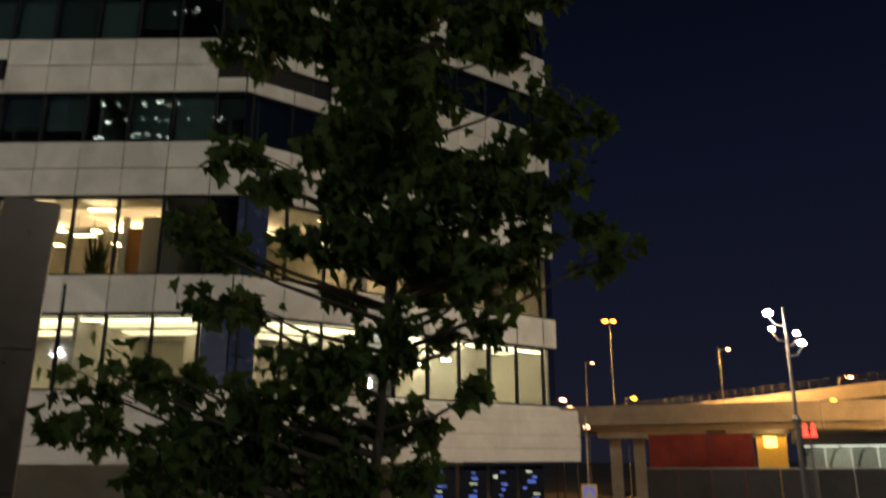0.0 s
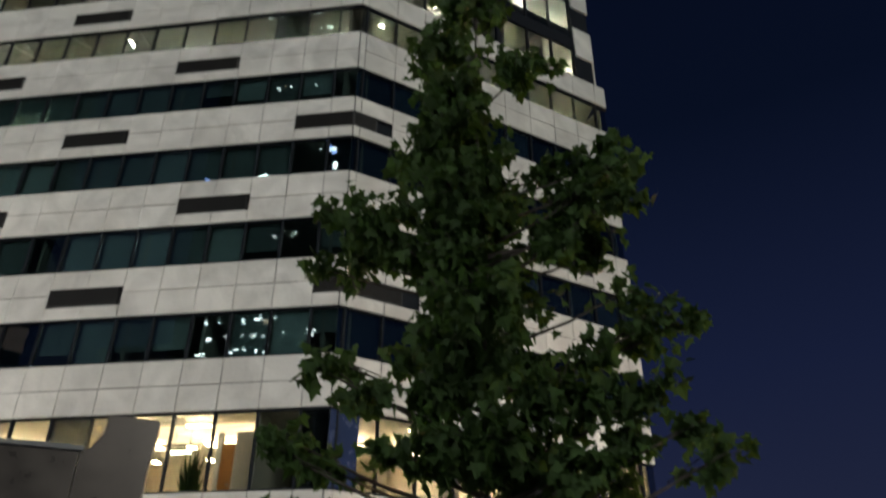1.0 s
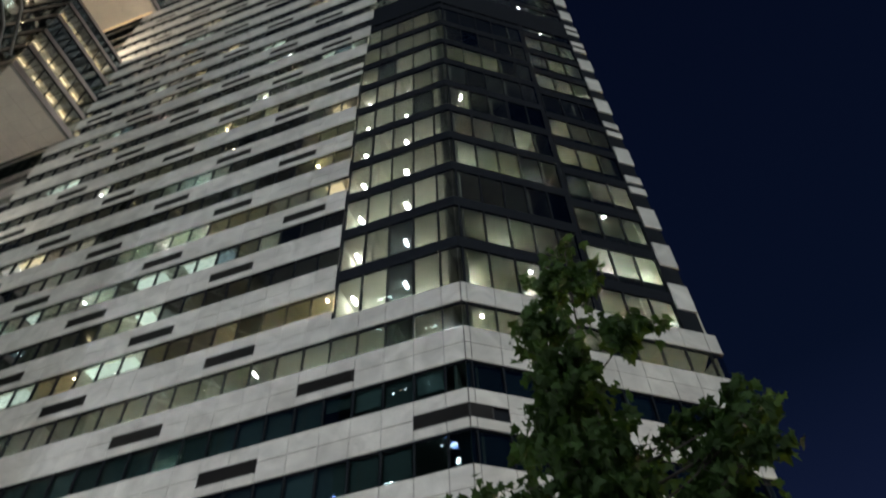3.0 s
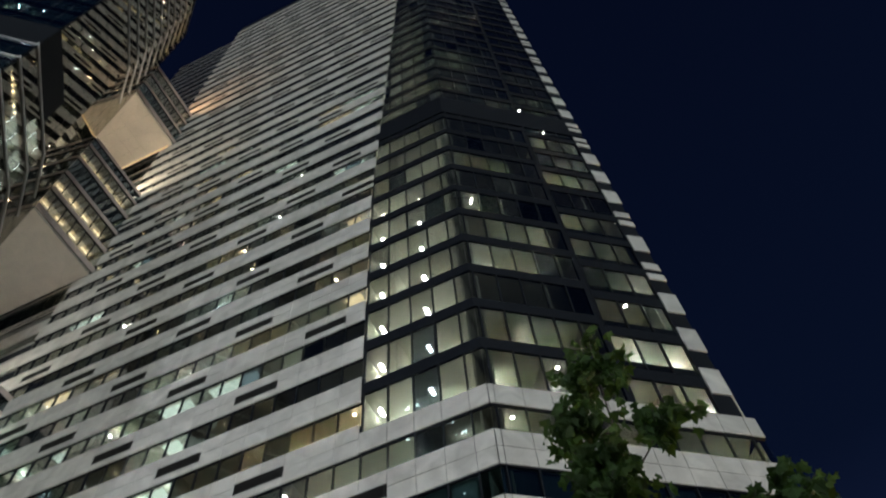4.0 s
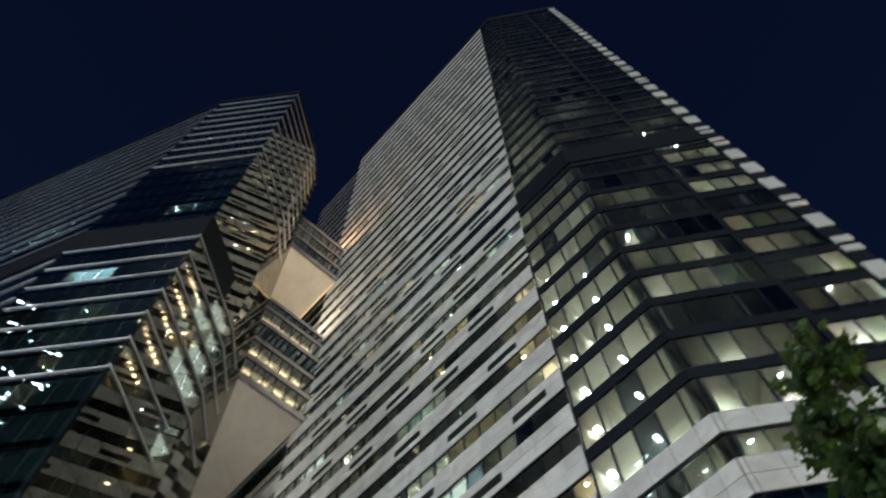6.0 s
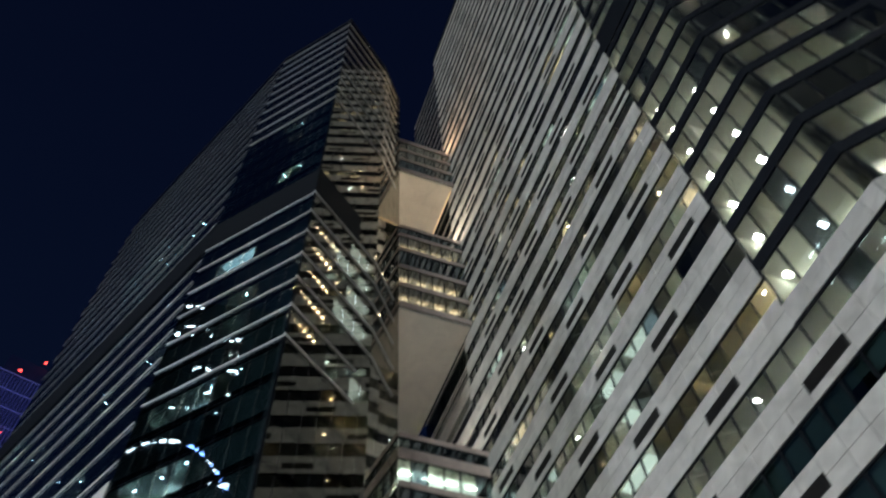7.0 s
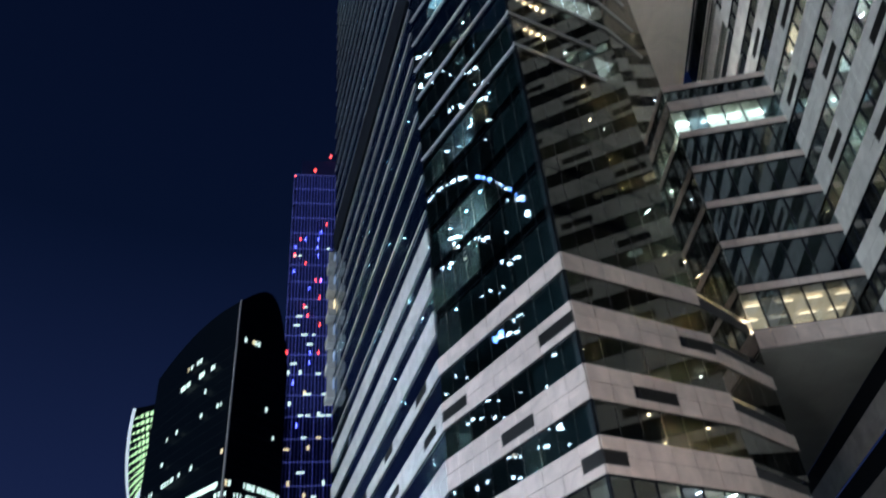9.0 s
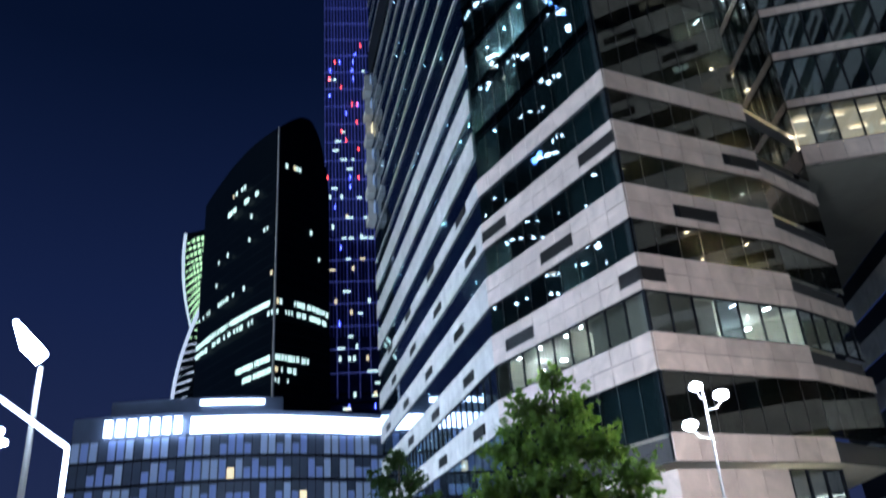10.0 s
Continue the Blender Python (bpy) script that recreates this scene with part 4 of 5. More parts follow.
for j in range(36):
    z = 6 + j * 3.6
    ok = [c for c in cols if c[2] > z + 1.5]
    g = Buf()
    for x, y, h in ok:
        r = math.hypot(x, y)
        for rr, zz in ((0, z), (0.12, z), (0.12, z + 0.22), (0, z + 0.22)):
            g.v.append((x * (1 - rr / r), y * (1 - rr / r), zz))
    for i in range(len(ok) - 1):
        for k in range(4):
            g.f.append((4 * i + k, 4 * i + (k + 1) % 4, 4 * i + 4 + (k + 1) % 4, 4 * i + 4 + k))
    g.f += [(3, 2, 1, 0), tuple(4 * (len(ok) - 1) + k for k in range(4))]
    g.m = [0] * len(g.f)
    g.make("storey_line", LINE_CLAD, dark)


def lit_row(ff, z, s0, s1, h, fill, parent, mats=(E_WIN, E_WINW), w=0.95):
    s = s0
    while s < s1 - w:
        if wr.random() < fill:
            bulge = math.sin((s + w / 2) / ff.length * math.pi) * 1.6
            piece("lit_window", mats[0] if wr.random() < 0.93 else mats[1], ff, s + 0.1, s + w * wr.choice((0.45, 0.7, 0.9, 1.0)), z + wr.uniform(0, 0.3), z + h, bulge + 0.02, bulge + 0.22, parent)
        s += w


L0, L1 = fl[0].length, fl[1].length
for z, h, f0, f1, s0, s1, t1 in ((86.5, 1.7, 0.85, 0.85, 0.0, 1.0, 1.0), (83.4, 1.5, 0.5, 0.8, 0.0, 1.0, 1.0), (69.5, 1.8, 0.9, 0.9, 0.62, 1.0, 0.6), (66.0, 1.6, 0.8, 0.6, 0.68, 1.0, 0.45), (63.0, 1.4, 0.1, 0.6, 0.4, 1.0, 0.3), (56.0, 1.3, 0.35, 0.3, 0.1, 1.0, 0.3), (50.0, 1.3, 0.3, 0.2, 0.0, 1.0, 0.4), (96.0, 1.6, 0.15, 0.0, 0.0, 1.0, 0.0), (120.0, 1.6, 0.10, 0.0, 0.0, 1.0, 1.0), (127.0, 1.8, 0.18, 0.10, 0.4, 1.0, 1.0), (133.0, 1.6, 0.2, 0.35, 0.3, 0.7, 0.5), (104.0, 1.4, 0.08, 0.05, 0.0, 1.0, 1.0), (112, 1.5, 0.06, 0.06, 0.2, 1.0, 1.0)):
    lit_row(fl[0], z, L0 * s0 + 0.5, L0 * s1 - 0.4, h, f0, dark)
    lit_row(fl[1], z, 0.4, L1 * t1 - 0.3, h, f1, dark)

# tower with blue light lines
lat = thing("blue_lit_tower", "tall glass tower with a grid of blue light lines", "skyscraper")
q_l, q_r = polar(109.75, 262), polar(103.5, 262)
lf = Face(q_l, q_r)
if lf.n.dot(-lf.p) < 0:
    lf.n = -lf.n
LT = 258.0
b = Buf()
b.wall(lf, 0, lf.length, 0, LT - 8, -24, 0)
b.wall(lf, 3, lf.length, LT - 8, LT + 6, -20, -4)
b.make("facade", BLUE_CLAD, lat)
for j in range(1, 22):
    piece("light_line", E_BLUE, lf, 0, lf.length, 70 + j * 8.6, 70.22 + j * 8.6, 0, 0.3, lat)
for j in range(8):
    piece("light_line", E_BLUE, lf, 0.1 + j * 3.9, 0.28 + j * 3.9, 70, LT - 8, 0, 0.28, lat)
# faint glowing lines added to give the front its bluish haze
for j in range(21):
    piece("fine_light_line", E_BLUE_FINE, lf, 1.4 + j * 1.3, 1.75 + j * 1.3, 92, LT - 8, 0, 0.12, lat)
for j in range(24):
    piece("storey_line", METAL, lf, 0, lf.length, 2 + j * 3.0, 2.4 + j * 3.0, 0, 0.25, lat)
for j in range(80):
    s, z = wr.uniform(0.5, 17), wr.uniform(45, 225)
    z = 40 + round((z - 40) / 4.3) * 4.3
    r = wr.random()
    if z < 150:
        mt, w = (E_WIN if r < 0.6 else E_WINW), wr.choice((0.9, 1.8, 2.7))
        if r > 0.85:
            mt, w = E_BLUEPT, 0.3
    else:
        mt, w = (E_RED, 0.3) if r < 0.28 else ((E_BLUEPT, 0.3) if r < 0.55 else (E_WIN, wr.choice((1.2, 2.4))))
    piece("lit_window", mt, lf, s, s + w, z, z + (1.7 if w < 1 else 0.7), 0.3, 0.5, lat)
for s, z in ((0.2, LT - 7), (9, LT - 3), (16, LT + 6.5)):
    piece("beacon", E_RED, lf, s, s + 0.8, z, z + 0.8, -2, -1.2, lat)

# twisting tower with light edges
evo = thing("twisted_tower", "distant twisting tower with white edges and green lights", "skyscraper")
ex, ey = polar(116.1, 340)
EH = 166.0


def evo_ring(z, r):
    turn = radians(45) * (z - 156) / 37.0
    off = math.atan2(-ey, -ex) + radians(90)
    return [(ex + r * math.cos(off + turn + k * math.pi / 2), ey + r * math.sin(off + turn + k * math.pi / 2)) for k in range(4)]


b = Buf()
NZ = 44
rings = []
for i in range(NZ + 1):
    z = EH * i / NZ
    o = len(b.v)
    b.v += [(*p, z) for p in evo_ring(z, 27.0)]
    rings.append(o)
for a, c in zip(rings, rings[1:]):
    for k in range(4):
        b.f.append((a + k, a + (k + 1) % 4, c + (k + 1) % 4, c + k))
        b.m.append(0)
b.f.append(tuple(rings[-1] + k for k in range(4)))
b.m.append(0)
b.make("facade", DARK_CLAD, evo)
for k in range(4):
    e = Buf()
    e.tube([(*evo_ring(EH * i / NZ, 27.0)[k], EH * i / NZ) for i in range(NZ + 1)], [0.75] * (NZ + 1), 6)
    e.make("light_edge", E_EDGE, evo, "white glowing edge strip")
lit = Buf()
for i in range(36):
    z = 60 + i * 2.9
    r = evo_ring(z, 27.25)
    for k in range(4):
        for c in range(14):
            f = (c + 0.2 + 0.5 * (i % 2)) / 14.5
            g0 = Vector(r[k]).lerp(Vector(r[(k + 1) % 4]), f)
            g1 = Vector(r[k]).lerp(Vector(r[(k + 1) % 4]), f + 0.045)
            if z > 112:
                lit.hexa([(*g0, z), (*g1, z), (g1.x * 1.002, g1.y * 1.002, z), (g0.x * 1.002, g0.y * 1.002, z), (*g0, z + 1.9), (*g1, z + 1.9), (g1.x * 1.002, g1.y * 1.002, z + 1.9), (g0.x * 1.002, g0.y * 1.002, z + 1.9)])
tagged(lit.make("green_lights", E_GREEN, evo, "small green facade lights"), kind="stuff")
st = Buf()
for i in range(24):
    z = 40 + i * 3.0
    r = evo_ring(z, 27.3)
    for k in range(4):
        a, c = Vector(r[k]), Vector(r[(k + 1) % 4])
        p0, p1 = a, a.lerp(c, 0.22)
        if z < 112:
            st.hexa([(*p0, z), (*p1, z + 1.4), (p1.x * 1.002, p1.y * 1.002, z + 1.4), (p0.x * 1.002, p0.y * 1.002, z), (*p0, z + 0.8), (*p1, z + 2.2), (p1.x * 1.002, p1.y * 1.002, z + 2.2), (p0.x * 1.002, p0.y * 1.002, z + 0.8)])
st.make("light_stripes", E_EDGE, evo)

# hotel with a curved front and a glowing band
hotel = thing("hotel", "curved hotel front with a glowing white band under the roof", "hotel")
NH = 26


def hotel_at(f, d=0.0):
    az = 126.8 - 22.5 * f
    r = 126 - 7 * math.sin(f * math.pi) - d
    return polar(az, r)


def arc(buf, f0, f1, z0, z1, d0, d1, n=NH):
    o = len(buf.v)
    for i in range(n + 1):
        a = f0 + (f1 - f0) * i / n
        p, q = hotel_at(a, d0), hotel_at(a, d1)
        buf.v += [(*p, z0), (*q, z0), (*q, z1), (*p, z1)]
    for i in range(n):
        for k in range(4):
            buf.f.append((o + 4 * i + k, o + 4 * i + (k + 1) % 4, o + 4 * i + 4 + (k + 1) % 4, o + 4 * i + 4 + k))
            buf.m.append(0)
    buf.f += [(o + 3, o + 2, o + 1, o), tuple(o + 4 * n + k for k in range(4))]
    buf.m += [0, 0]


HB = 29.6
b = Buf()
arc(b, 0, 1, 0, HB + 3.0, -14, 0)
b.make("facade", GREY_CLAD, hotel)
b = Buf()
arc(b, 0.335, 1, HB - 0.2, HB + 2.1, 0, 0.5)
b.make("light_band", E_BAND, hotel, "glowing white light band")
b = Buf()
arc(b, 0.36, 0.56, HB + 4.4, HB + 5.1, -2, -1.4, 8)
b.make("roof_light_band", E_BAND, hotel, "short glowing band on the roof")
b = Buf()
arc(b, 0.10, 0.62, HB + 3.0, HB + 5.6, -10, -1.8, 12)
b.make("roof_storey", GREY_CLAD, hotel)
for j in range(8):
    frames_h = Buf()
    arc(frames_h, 0, 1, HB - 3.85 - j * 3.5, HB - 3.6 - j * 3.5, 0, 0.25)
    frames_h.make("storey_band", METAL, hotel)
for i in range(40):
    frames_h = Buf()
    f = i / 40
    q = [hotel_at(f, 0), hotel_at(f + 0.0016, 0), hotel_at(f + 0.0016, 0.3), hotel_at(f, 0.3)]
    frames_h.hexa([(*p, 1) for p in q] + [(*p, HB - 0.3) for p in q])
    frames_h.make("mullion", METAL, hotel)
# most panes glow dimly, which puts the front's blue haze into them
for i in range(40):
    for j in range(7):
        r = wr.random()
        if r < 0.8:
            f0, f1 = i / 40 + 0.002, (i + 1) / 40 - 0.002
            q = [hotel_at(f0, 0.02), hotel_at(f1, 0.02), hotel_at(f1, 0.1), hotel_at(f0, 0.1)]
            w = Buf()
            w.hexa([(*p, HB - 3.45 - j * 3.5) for p in q] + [(*p, HB - (0.7 if r > 0.3 else 1.9) - j * 3.5) for p in q])
            w.make("window", E_WINW if r < 0.03 else (E_WIN if r < 0.05 else (E_HAZE if r < 0.55 else E_DIM_GREY)), hotel)
# glowing sign on the roof edge: plain upright shapes
for i in range(7):
    f = 0.085 + i * 0.0335
    b = Buf()
    q = [hotel_at(f, 0.8), hotel_at(f + 0.023, 0.8), hotel_at(f + 0.023, 1.1), hotel_at(f, 1.1)]
    b.hexa([(*p, HB - 0.2) for p in q] + [(*p, HB + 2.2) for p in q])
    b.make("sign_shape", E_BAND, hotel, "glowing white sign shape")

# balcony stack on the end of the second tower
for i in range(6):
    z = 49.5 + i * 4.1
    L = long_b.length
    b = Buf()
    b.wall(long_b, L - 2.4, L - 0.1, z, z + 1.1, 0.05, 1.1)
    b.wall(long_b, L - 0.5, L - 0.2, z + 1.1, z + 4.1, 0.05, 0.8)
    b.make("balcony", STONE, tower_b, "small stone balcony at the end of the tower")
    b = Buf()
    b.wall(long_b, L - 1.9, L - 0.7, z + 1.5, z + 3.3, 0.06, 0.12)
    b.make("balcony_light", E_WINW if i == 3 else E_DIM_GREY, tower_b, "lit balcony opening")

# office block across the road, seen only in the glass of the towers
block = thing("office_block", "dark office block across the road with scattered lit windows", "building", turn=TURN)
bk_f = Face((-62.0, -140.0), (-125.0, -140.0), flip=False)
b = Buf()
b.wall(bk_f, 0, 63, 0, 92, -16, 0)
b.make("facade", GREY_CLAD, block)
for j in range(22):
    lit_storey = wr.random() < 0.5
    s = wr.uniform(0, 12)
    while s < 58:
        w = wr.choice((1.4, 1.4, 2.8, 4.2))
        piece("lit_window", wr.choice((E_WIN, E_HALL, E_WIN, E_WINW)), bk_f, s, s + w, 8 + j * 3.7, 9.5 + j * 3.7, 0.02, 0.12, block)
        s += w + wr.choice((1.4, 4.2, 9.0, 22.0)) * (1 if lit_storey else 2.5)

# lit tower across the square at the back, seen mirrored in the glass of both towers
city = thing("lit_tower", "dark tower with scattered lit windows and an arched string of lamps", "skyscraper", turn=TURN)
cityf = Face((-96.0, -110.0), (-46.0, -110.0))
if cityf.n.y < 0:
    cityf.n = -cityf.n
b = Buf()
b.wall(cityf, 9.0, 50.0, 0.0, 204.0, -12.0, 0.0)
b.make("facade", DARK_CLAD, city)
for z, count, s0, s1, tall in ((61, 12, 18, 44, 0.7), (66, 10, 28, 46, 0.9), (70, 9, 32, 45, 1.1), (75, 8, 4, 34, 0.6), (79, 9, 6, 46, 0.7), (83, 8, 14, 34, 1.0), (86, 7, 20, 46, 0.7), (94, 6, 28, 40, 1.0), (98, 5, 34, 40, 1.2), (107, 4, 30, 44, 0.6), (114, 5, 36, 42, 1.1), (118, 4, 20, 28, 0.8), (123, 9, 24, 40, 1.1), (126, 5, 24, 28, 0.8), (127, 3, 44.6, 46.4, 1.6), (133, 5, 40, 46, 0.8), (157, 4, 24, 40, 0.5), (164, 4, 30, 40, 0.6), (173, 10, 22, 40, 1.0), (180, 3, 36, 40, 0.9), (187, 12, 20, 38, 1.2), (191, 5, 22, 30, 0.9), (201, 7, 20, 24, 1.2)):
    for i in range(count):
        s, w = wr.uniform(max(s0, 9.2), s1), wr.choice((0.3, 0.4, 0.6, 1.1))
        zz = z + wr.uniform(-0.7, 0.7)
        piece("lit_window", E_CITY if wr.random() < 0.93 else FIX_DIM, cityf, s, s + w, zz, zz + tall * wr.uniform(0.3, 0.8), 0.0, 0.1, city)
for z, s in ((118.2, 10.9), (125.8, 9.9), (94.0, 33.0), (95.2, 34.4)):
    piece("lit_window", E_CITY_BLUE, cityf, s - 0.5, s + 0.6, z - 0.7, z + 0.7, 0.0, 0.1, city)
for i in range(34):
    s = 20.0 + 25.0 * i / 33 + wr.uniform(-0.25, 0.25)
    if wr.random() < 0.75:
        z = 145.4 - 0.055 * (s - 29.5) ** 2 + wr.uniform(-0.3, 0.3)
        r = wr.uniform(0.12, 0.42)
        piece("string_lamp", E_CITY_BLUE if s > 33 and wr.random() < 0.7 else E_CITY, cityf, s - r, s + r, z - r, z + r, 0.05, 0.3, city)



# ---- street side: flyover, hoardings, lamps ----
def strip(buf, rings):
    """One continuous bar through rings of four corners, closed at both ends."""
    o, k = len(buf.v), len(rings)
    for r in rings:
        buf.v += r
    for i in range(k - 1):
        for j in range(4):
            p, q = o + 4 * i + j, o + 4 * i + (j + 1) % 4
            buf.f.append((p, q, q + 4, p + 4))
    buf.f += [(o + 3, o + 2, o + 1, o), tuple(o + 4 * k - 4 + j for j in range(4))]
    buf.m += [0] * (4 * k - 2)


fly = Face(polar(-4, 74), polar(-34, 74))
if fly.n.dot(-fly.p) < 0:
    fly.n = -fly.n
flyover = thing("flyover", "concrete road flyover on portal piers", "bridge")
b = Buf()
b.wall(fly, 0, 60, 7.3, 8.4, -10, 0)
b.wall(fly, 0, 60, 6.7, 7.3, -9, -1.2)
b.make("deck", CONCRETE, flyover)
for d in (-0.9, -3.4, -5.9):
    piece("girder", CONCRETE, fly, 0, 60, 6.72, 7.3, d - 0.25, d, flyover)
for z0, z1, d in ((8.12, 8.42, 0.14), (7.25, 7.38, 0.08)):
    piece("edge_beam", CONCRETE, fly, 0, 60, z0, z1, -0.02, d, flyover)
for s in (10.0, 14.6, 21.0, 33.0):
    b = Buf()
    for o in (0.0, 2.1):
        b.wall(fly, s + o, s + o + 0.95, 0, 6.4, -3.0, -2.0)
    b.wall(fly, s - 0.9, s + 3.9, 6.1, 6.7, -4.5, -1.0)
    b.make("pier", CONCRETE, flyover, "concrete portal pier")
b = Buf()
b.wall(fly, 0, 60, 8.4, 8.9, -0.2, -0.05)
b.make("parapet", CONCRETE, flyover)
ramp = thing("flyover_ramp", "curved upper flyover ramp lit orange by street lamps", "bridge")
b = Buf()
deck_pts = []
for i in range(13):
    f = i / 12
    az = -12.5 - 21 * f
    el_top = 3.55 + 1.95 * f ** 0.9
    d = 96 - 10 * f
    deck_pts.append((polar(az, d), polar(az, d + 8), height(el_top, d)))
strip(b, [[(*a, h - 1.9), (*a2, h - 1.9), (*a2, h - 0.5), (*a, h - 0.5)] for a, a2, h in deck_pts])
b.make("deck", CONCRETE, ramp)
for (a, a2, h0), (c, c2, h1) in zip(deck_pts, deck_pts[1:]):
    for k in range(3):
        f = k / 3
        x, y, z = a[0] + (c[0] - a[0]) * f, a[1] + (c[1] - a[1]) * f, h0 + (h1 - h0) * f
        q = Buf()
        q.box(x - 0.06, x + 0.06, y + 0.1, y + 0.22, z - 0.5, z + 0.45)
        q.make("rail_post", METAL, ramp)
b = Buf()
for off in (0.0, 0.4):
    b.tube([(a[0], a[1] + 0.16, h + off) for a, a2, h in deck_pts], [0.05] * 13, 6)
b.make("rail", METAL, ramp)

# red sheeted fence, dark hoarding, kiosk and glazed entrance
red_f = Face(polar(-14.6, 63), polar(-21.4, 63))
hoard_f = Face(polar(-14.3, 52), polar(-36, 52))
for ff in (red_f, hoard_f):
    if ff.n.dot(-ff.p) < 0:
        ff.n = -ff.n
fence = thing("red_fence", "tall fence with dark red sheeting under the flyover", "fence")
for i in range(5):
    piece("sheet_panel", RED_SHEET, red_f, i * 1.5, i * 1.5 + 1.46, 0.2, 6.1, -0.05, 0.02 + 0.03 * (i % 2), fence)
for i in range(6):
    piece("post", POLE, red_f, i * 1.5 - 0.05, i * 1.5 + 0.03, 0.0, 6.2, -0.2, -0.06, fence)
hoarding = thing("site_hoarding", "dark panelled site hoarding along the road", "fence")
for i in range(11):
    piece("panel", HOARD, hoard_f, i * 1.95, i * 1.95 + 1.9, 0.0, 3.65, -0.06, 0.02 * (i % 3), hoarding)
piece("capping", POLE_PALE, hoard_f, 0, 21.4, 3.66, 3.74, -0.1, 0.08, hoarding)
kf = Face(polar(-21.6, 58), polar(-23.6, 58))
if kf.n.dot(-kf.p) < 0:
    kf.n = -kf.n
kiosk = thing("kiosk", "small yellow-lit kiosk behind the hoarding", "kiosk")
piece("body", YELLOW, kf, 0, 1.9, 0, 5.9, -2.0, 0, kiosk)
piece("roof", POLE, kf, -0.2, 2.1, 5.9, 6.1, -2.2, 0.3, kiosk)
piece("light_panel", E_KIOSK, kf, 0.5, 1.3, 5.0, 5.7, 0.0, 0.12, kiosk)
point_lamp("kiosk_lamp", *kf.at(1.0, 1.2), 6.6, 500, (1.0, 0.68, 0.25), 0.2)
ent_f = Face(polar(-24.2, 57), polar(-36, 57))
if ent_f.n.dot(-ent_f.p) < 0:
    ent_f.n = -ent_f.n
ent = thing("glazed_entrance", "glazed metro entrance hall lit from inside with a curved dark roof", "pavilion")
piece("back_wall", CEIL, ent_f, 0.0, 12.0, 0.0, 5.2, -3.6, -3.4, ent)
piece("lit_ceiling", E_HALL, ent_f, 0.3, 12.0, 5.0, 5.05, -3.3, -0.3, ent)
b = Buf()
arch = [(-1.8 - math.cos(math.pi * i / 10) * 2.1, 5.1 + math.sin(math.pi * i / 10) * 0.9) for i in range(11)]
strip(b, [[(*ent_f.at(-0.4, d), z), (*ent_f.at(12, d), z), (*ent_f.at(12, d), z + 0.15), (*ent_f.at(-0.4, d), z + 0.15)] for d, z in arch])
b.make("roof", HOARD, ent)
for i in range(8):
    b = Buf()
    pts = []
    for j in range(7):
        a = radians(90 * j / 6)
        pts.append((*ent_f.at(i * 1.6 + 0.9 * (1 - math.cos(a)), 0.02), 5.0 - 2.6 * (1 - math.sin(a)) if j else 2.4))
    b.tube(pts, [0.06] * 7, 6)
    b.make("arched_rib", METAL, ent)
    op = piece("glass_pane", GLASS, ent_f, i * 1.5 + 0.05, i * 1.5 + 1.45, 0.3, 5.0, -0.05, -0.03, ent)
    op.visible_shadow = False
# red sign with two peaks on a post
sign = thing("metro_sign", "red glowing two-peaked sign on a dark post", "sign")
sf = Face(polar(-24.4, 40), polar(-25.5, 40))
if sf.n.dot(-sf.p) < 0:
    sf.n = -sf.n
for o in (0.06, 0.40):
    b = Buf()
    c = [(o, 5.20), (o + 0.30, 5.20), (o + 0.19, 5.82), (o + 0.11, 5.82)]
    b.hexa([(*sf.at(s, 0.0), z) for s, z in c] + [(*sf.at(s, 0.12), z) for s, z in c])
    b.make("sign_peak", E_RED, sign, "red glowing peak")
piece("post", POLE, sf, 0.32, 0.42, 0.0, 5.2, -0.1, 0.0, sign)

# awning and shopfront of the large tower are below its first band
shop = thing("shopfront_screens", "row of blue glowing display screens in the ground-floor shopfront", "display")
for i in range(5):
    s = 6.6 + i * 1.55
    piece("screen", SCREEN, right_a, s, s + 1.3, 1.6, 4.0, -0.35, -0.28, shop)
    for j in range(9):
        w, o = 0.10 + 0.34 * wr.random(), 0.1 + 0.6 * wr.random()
        z = 3.72 - j * 0.22 + wr.uniform(-0.04, 0.04)
        piece("screen_bar", E_SCREEN if (i + j) % 4 else E_WIN, right_a, s + o, s + o + w, z, z + wr.choice((0.05, 0.08, 0.12)), -0.28, -0.26, shop)


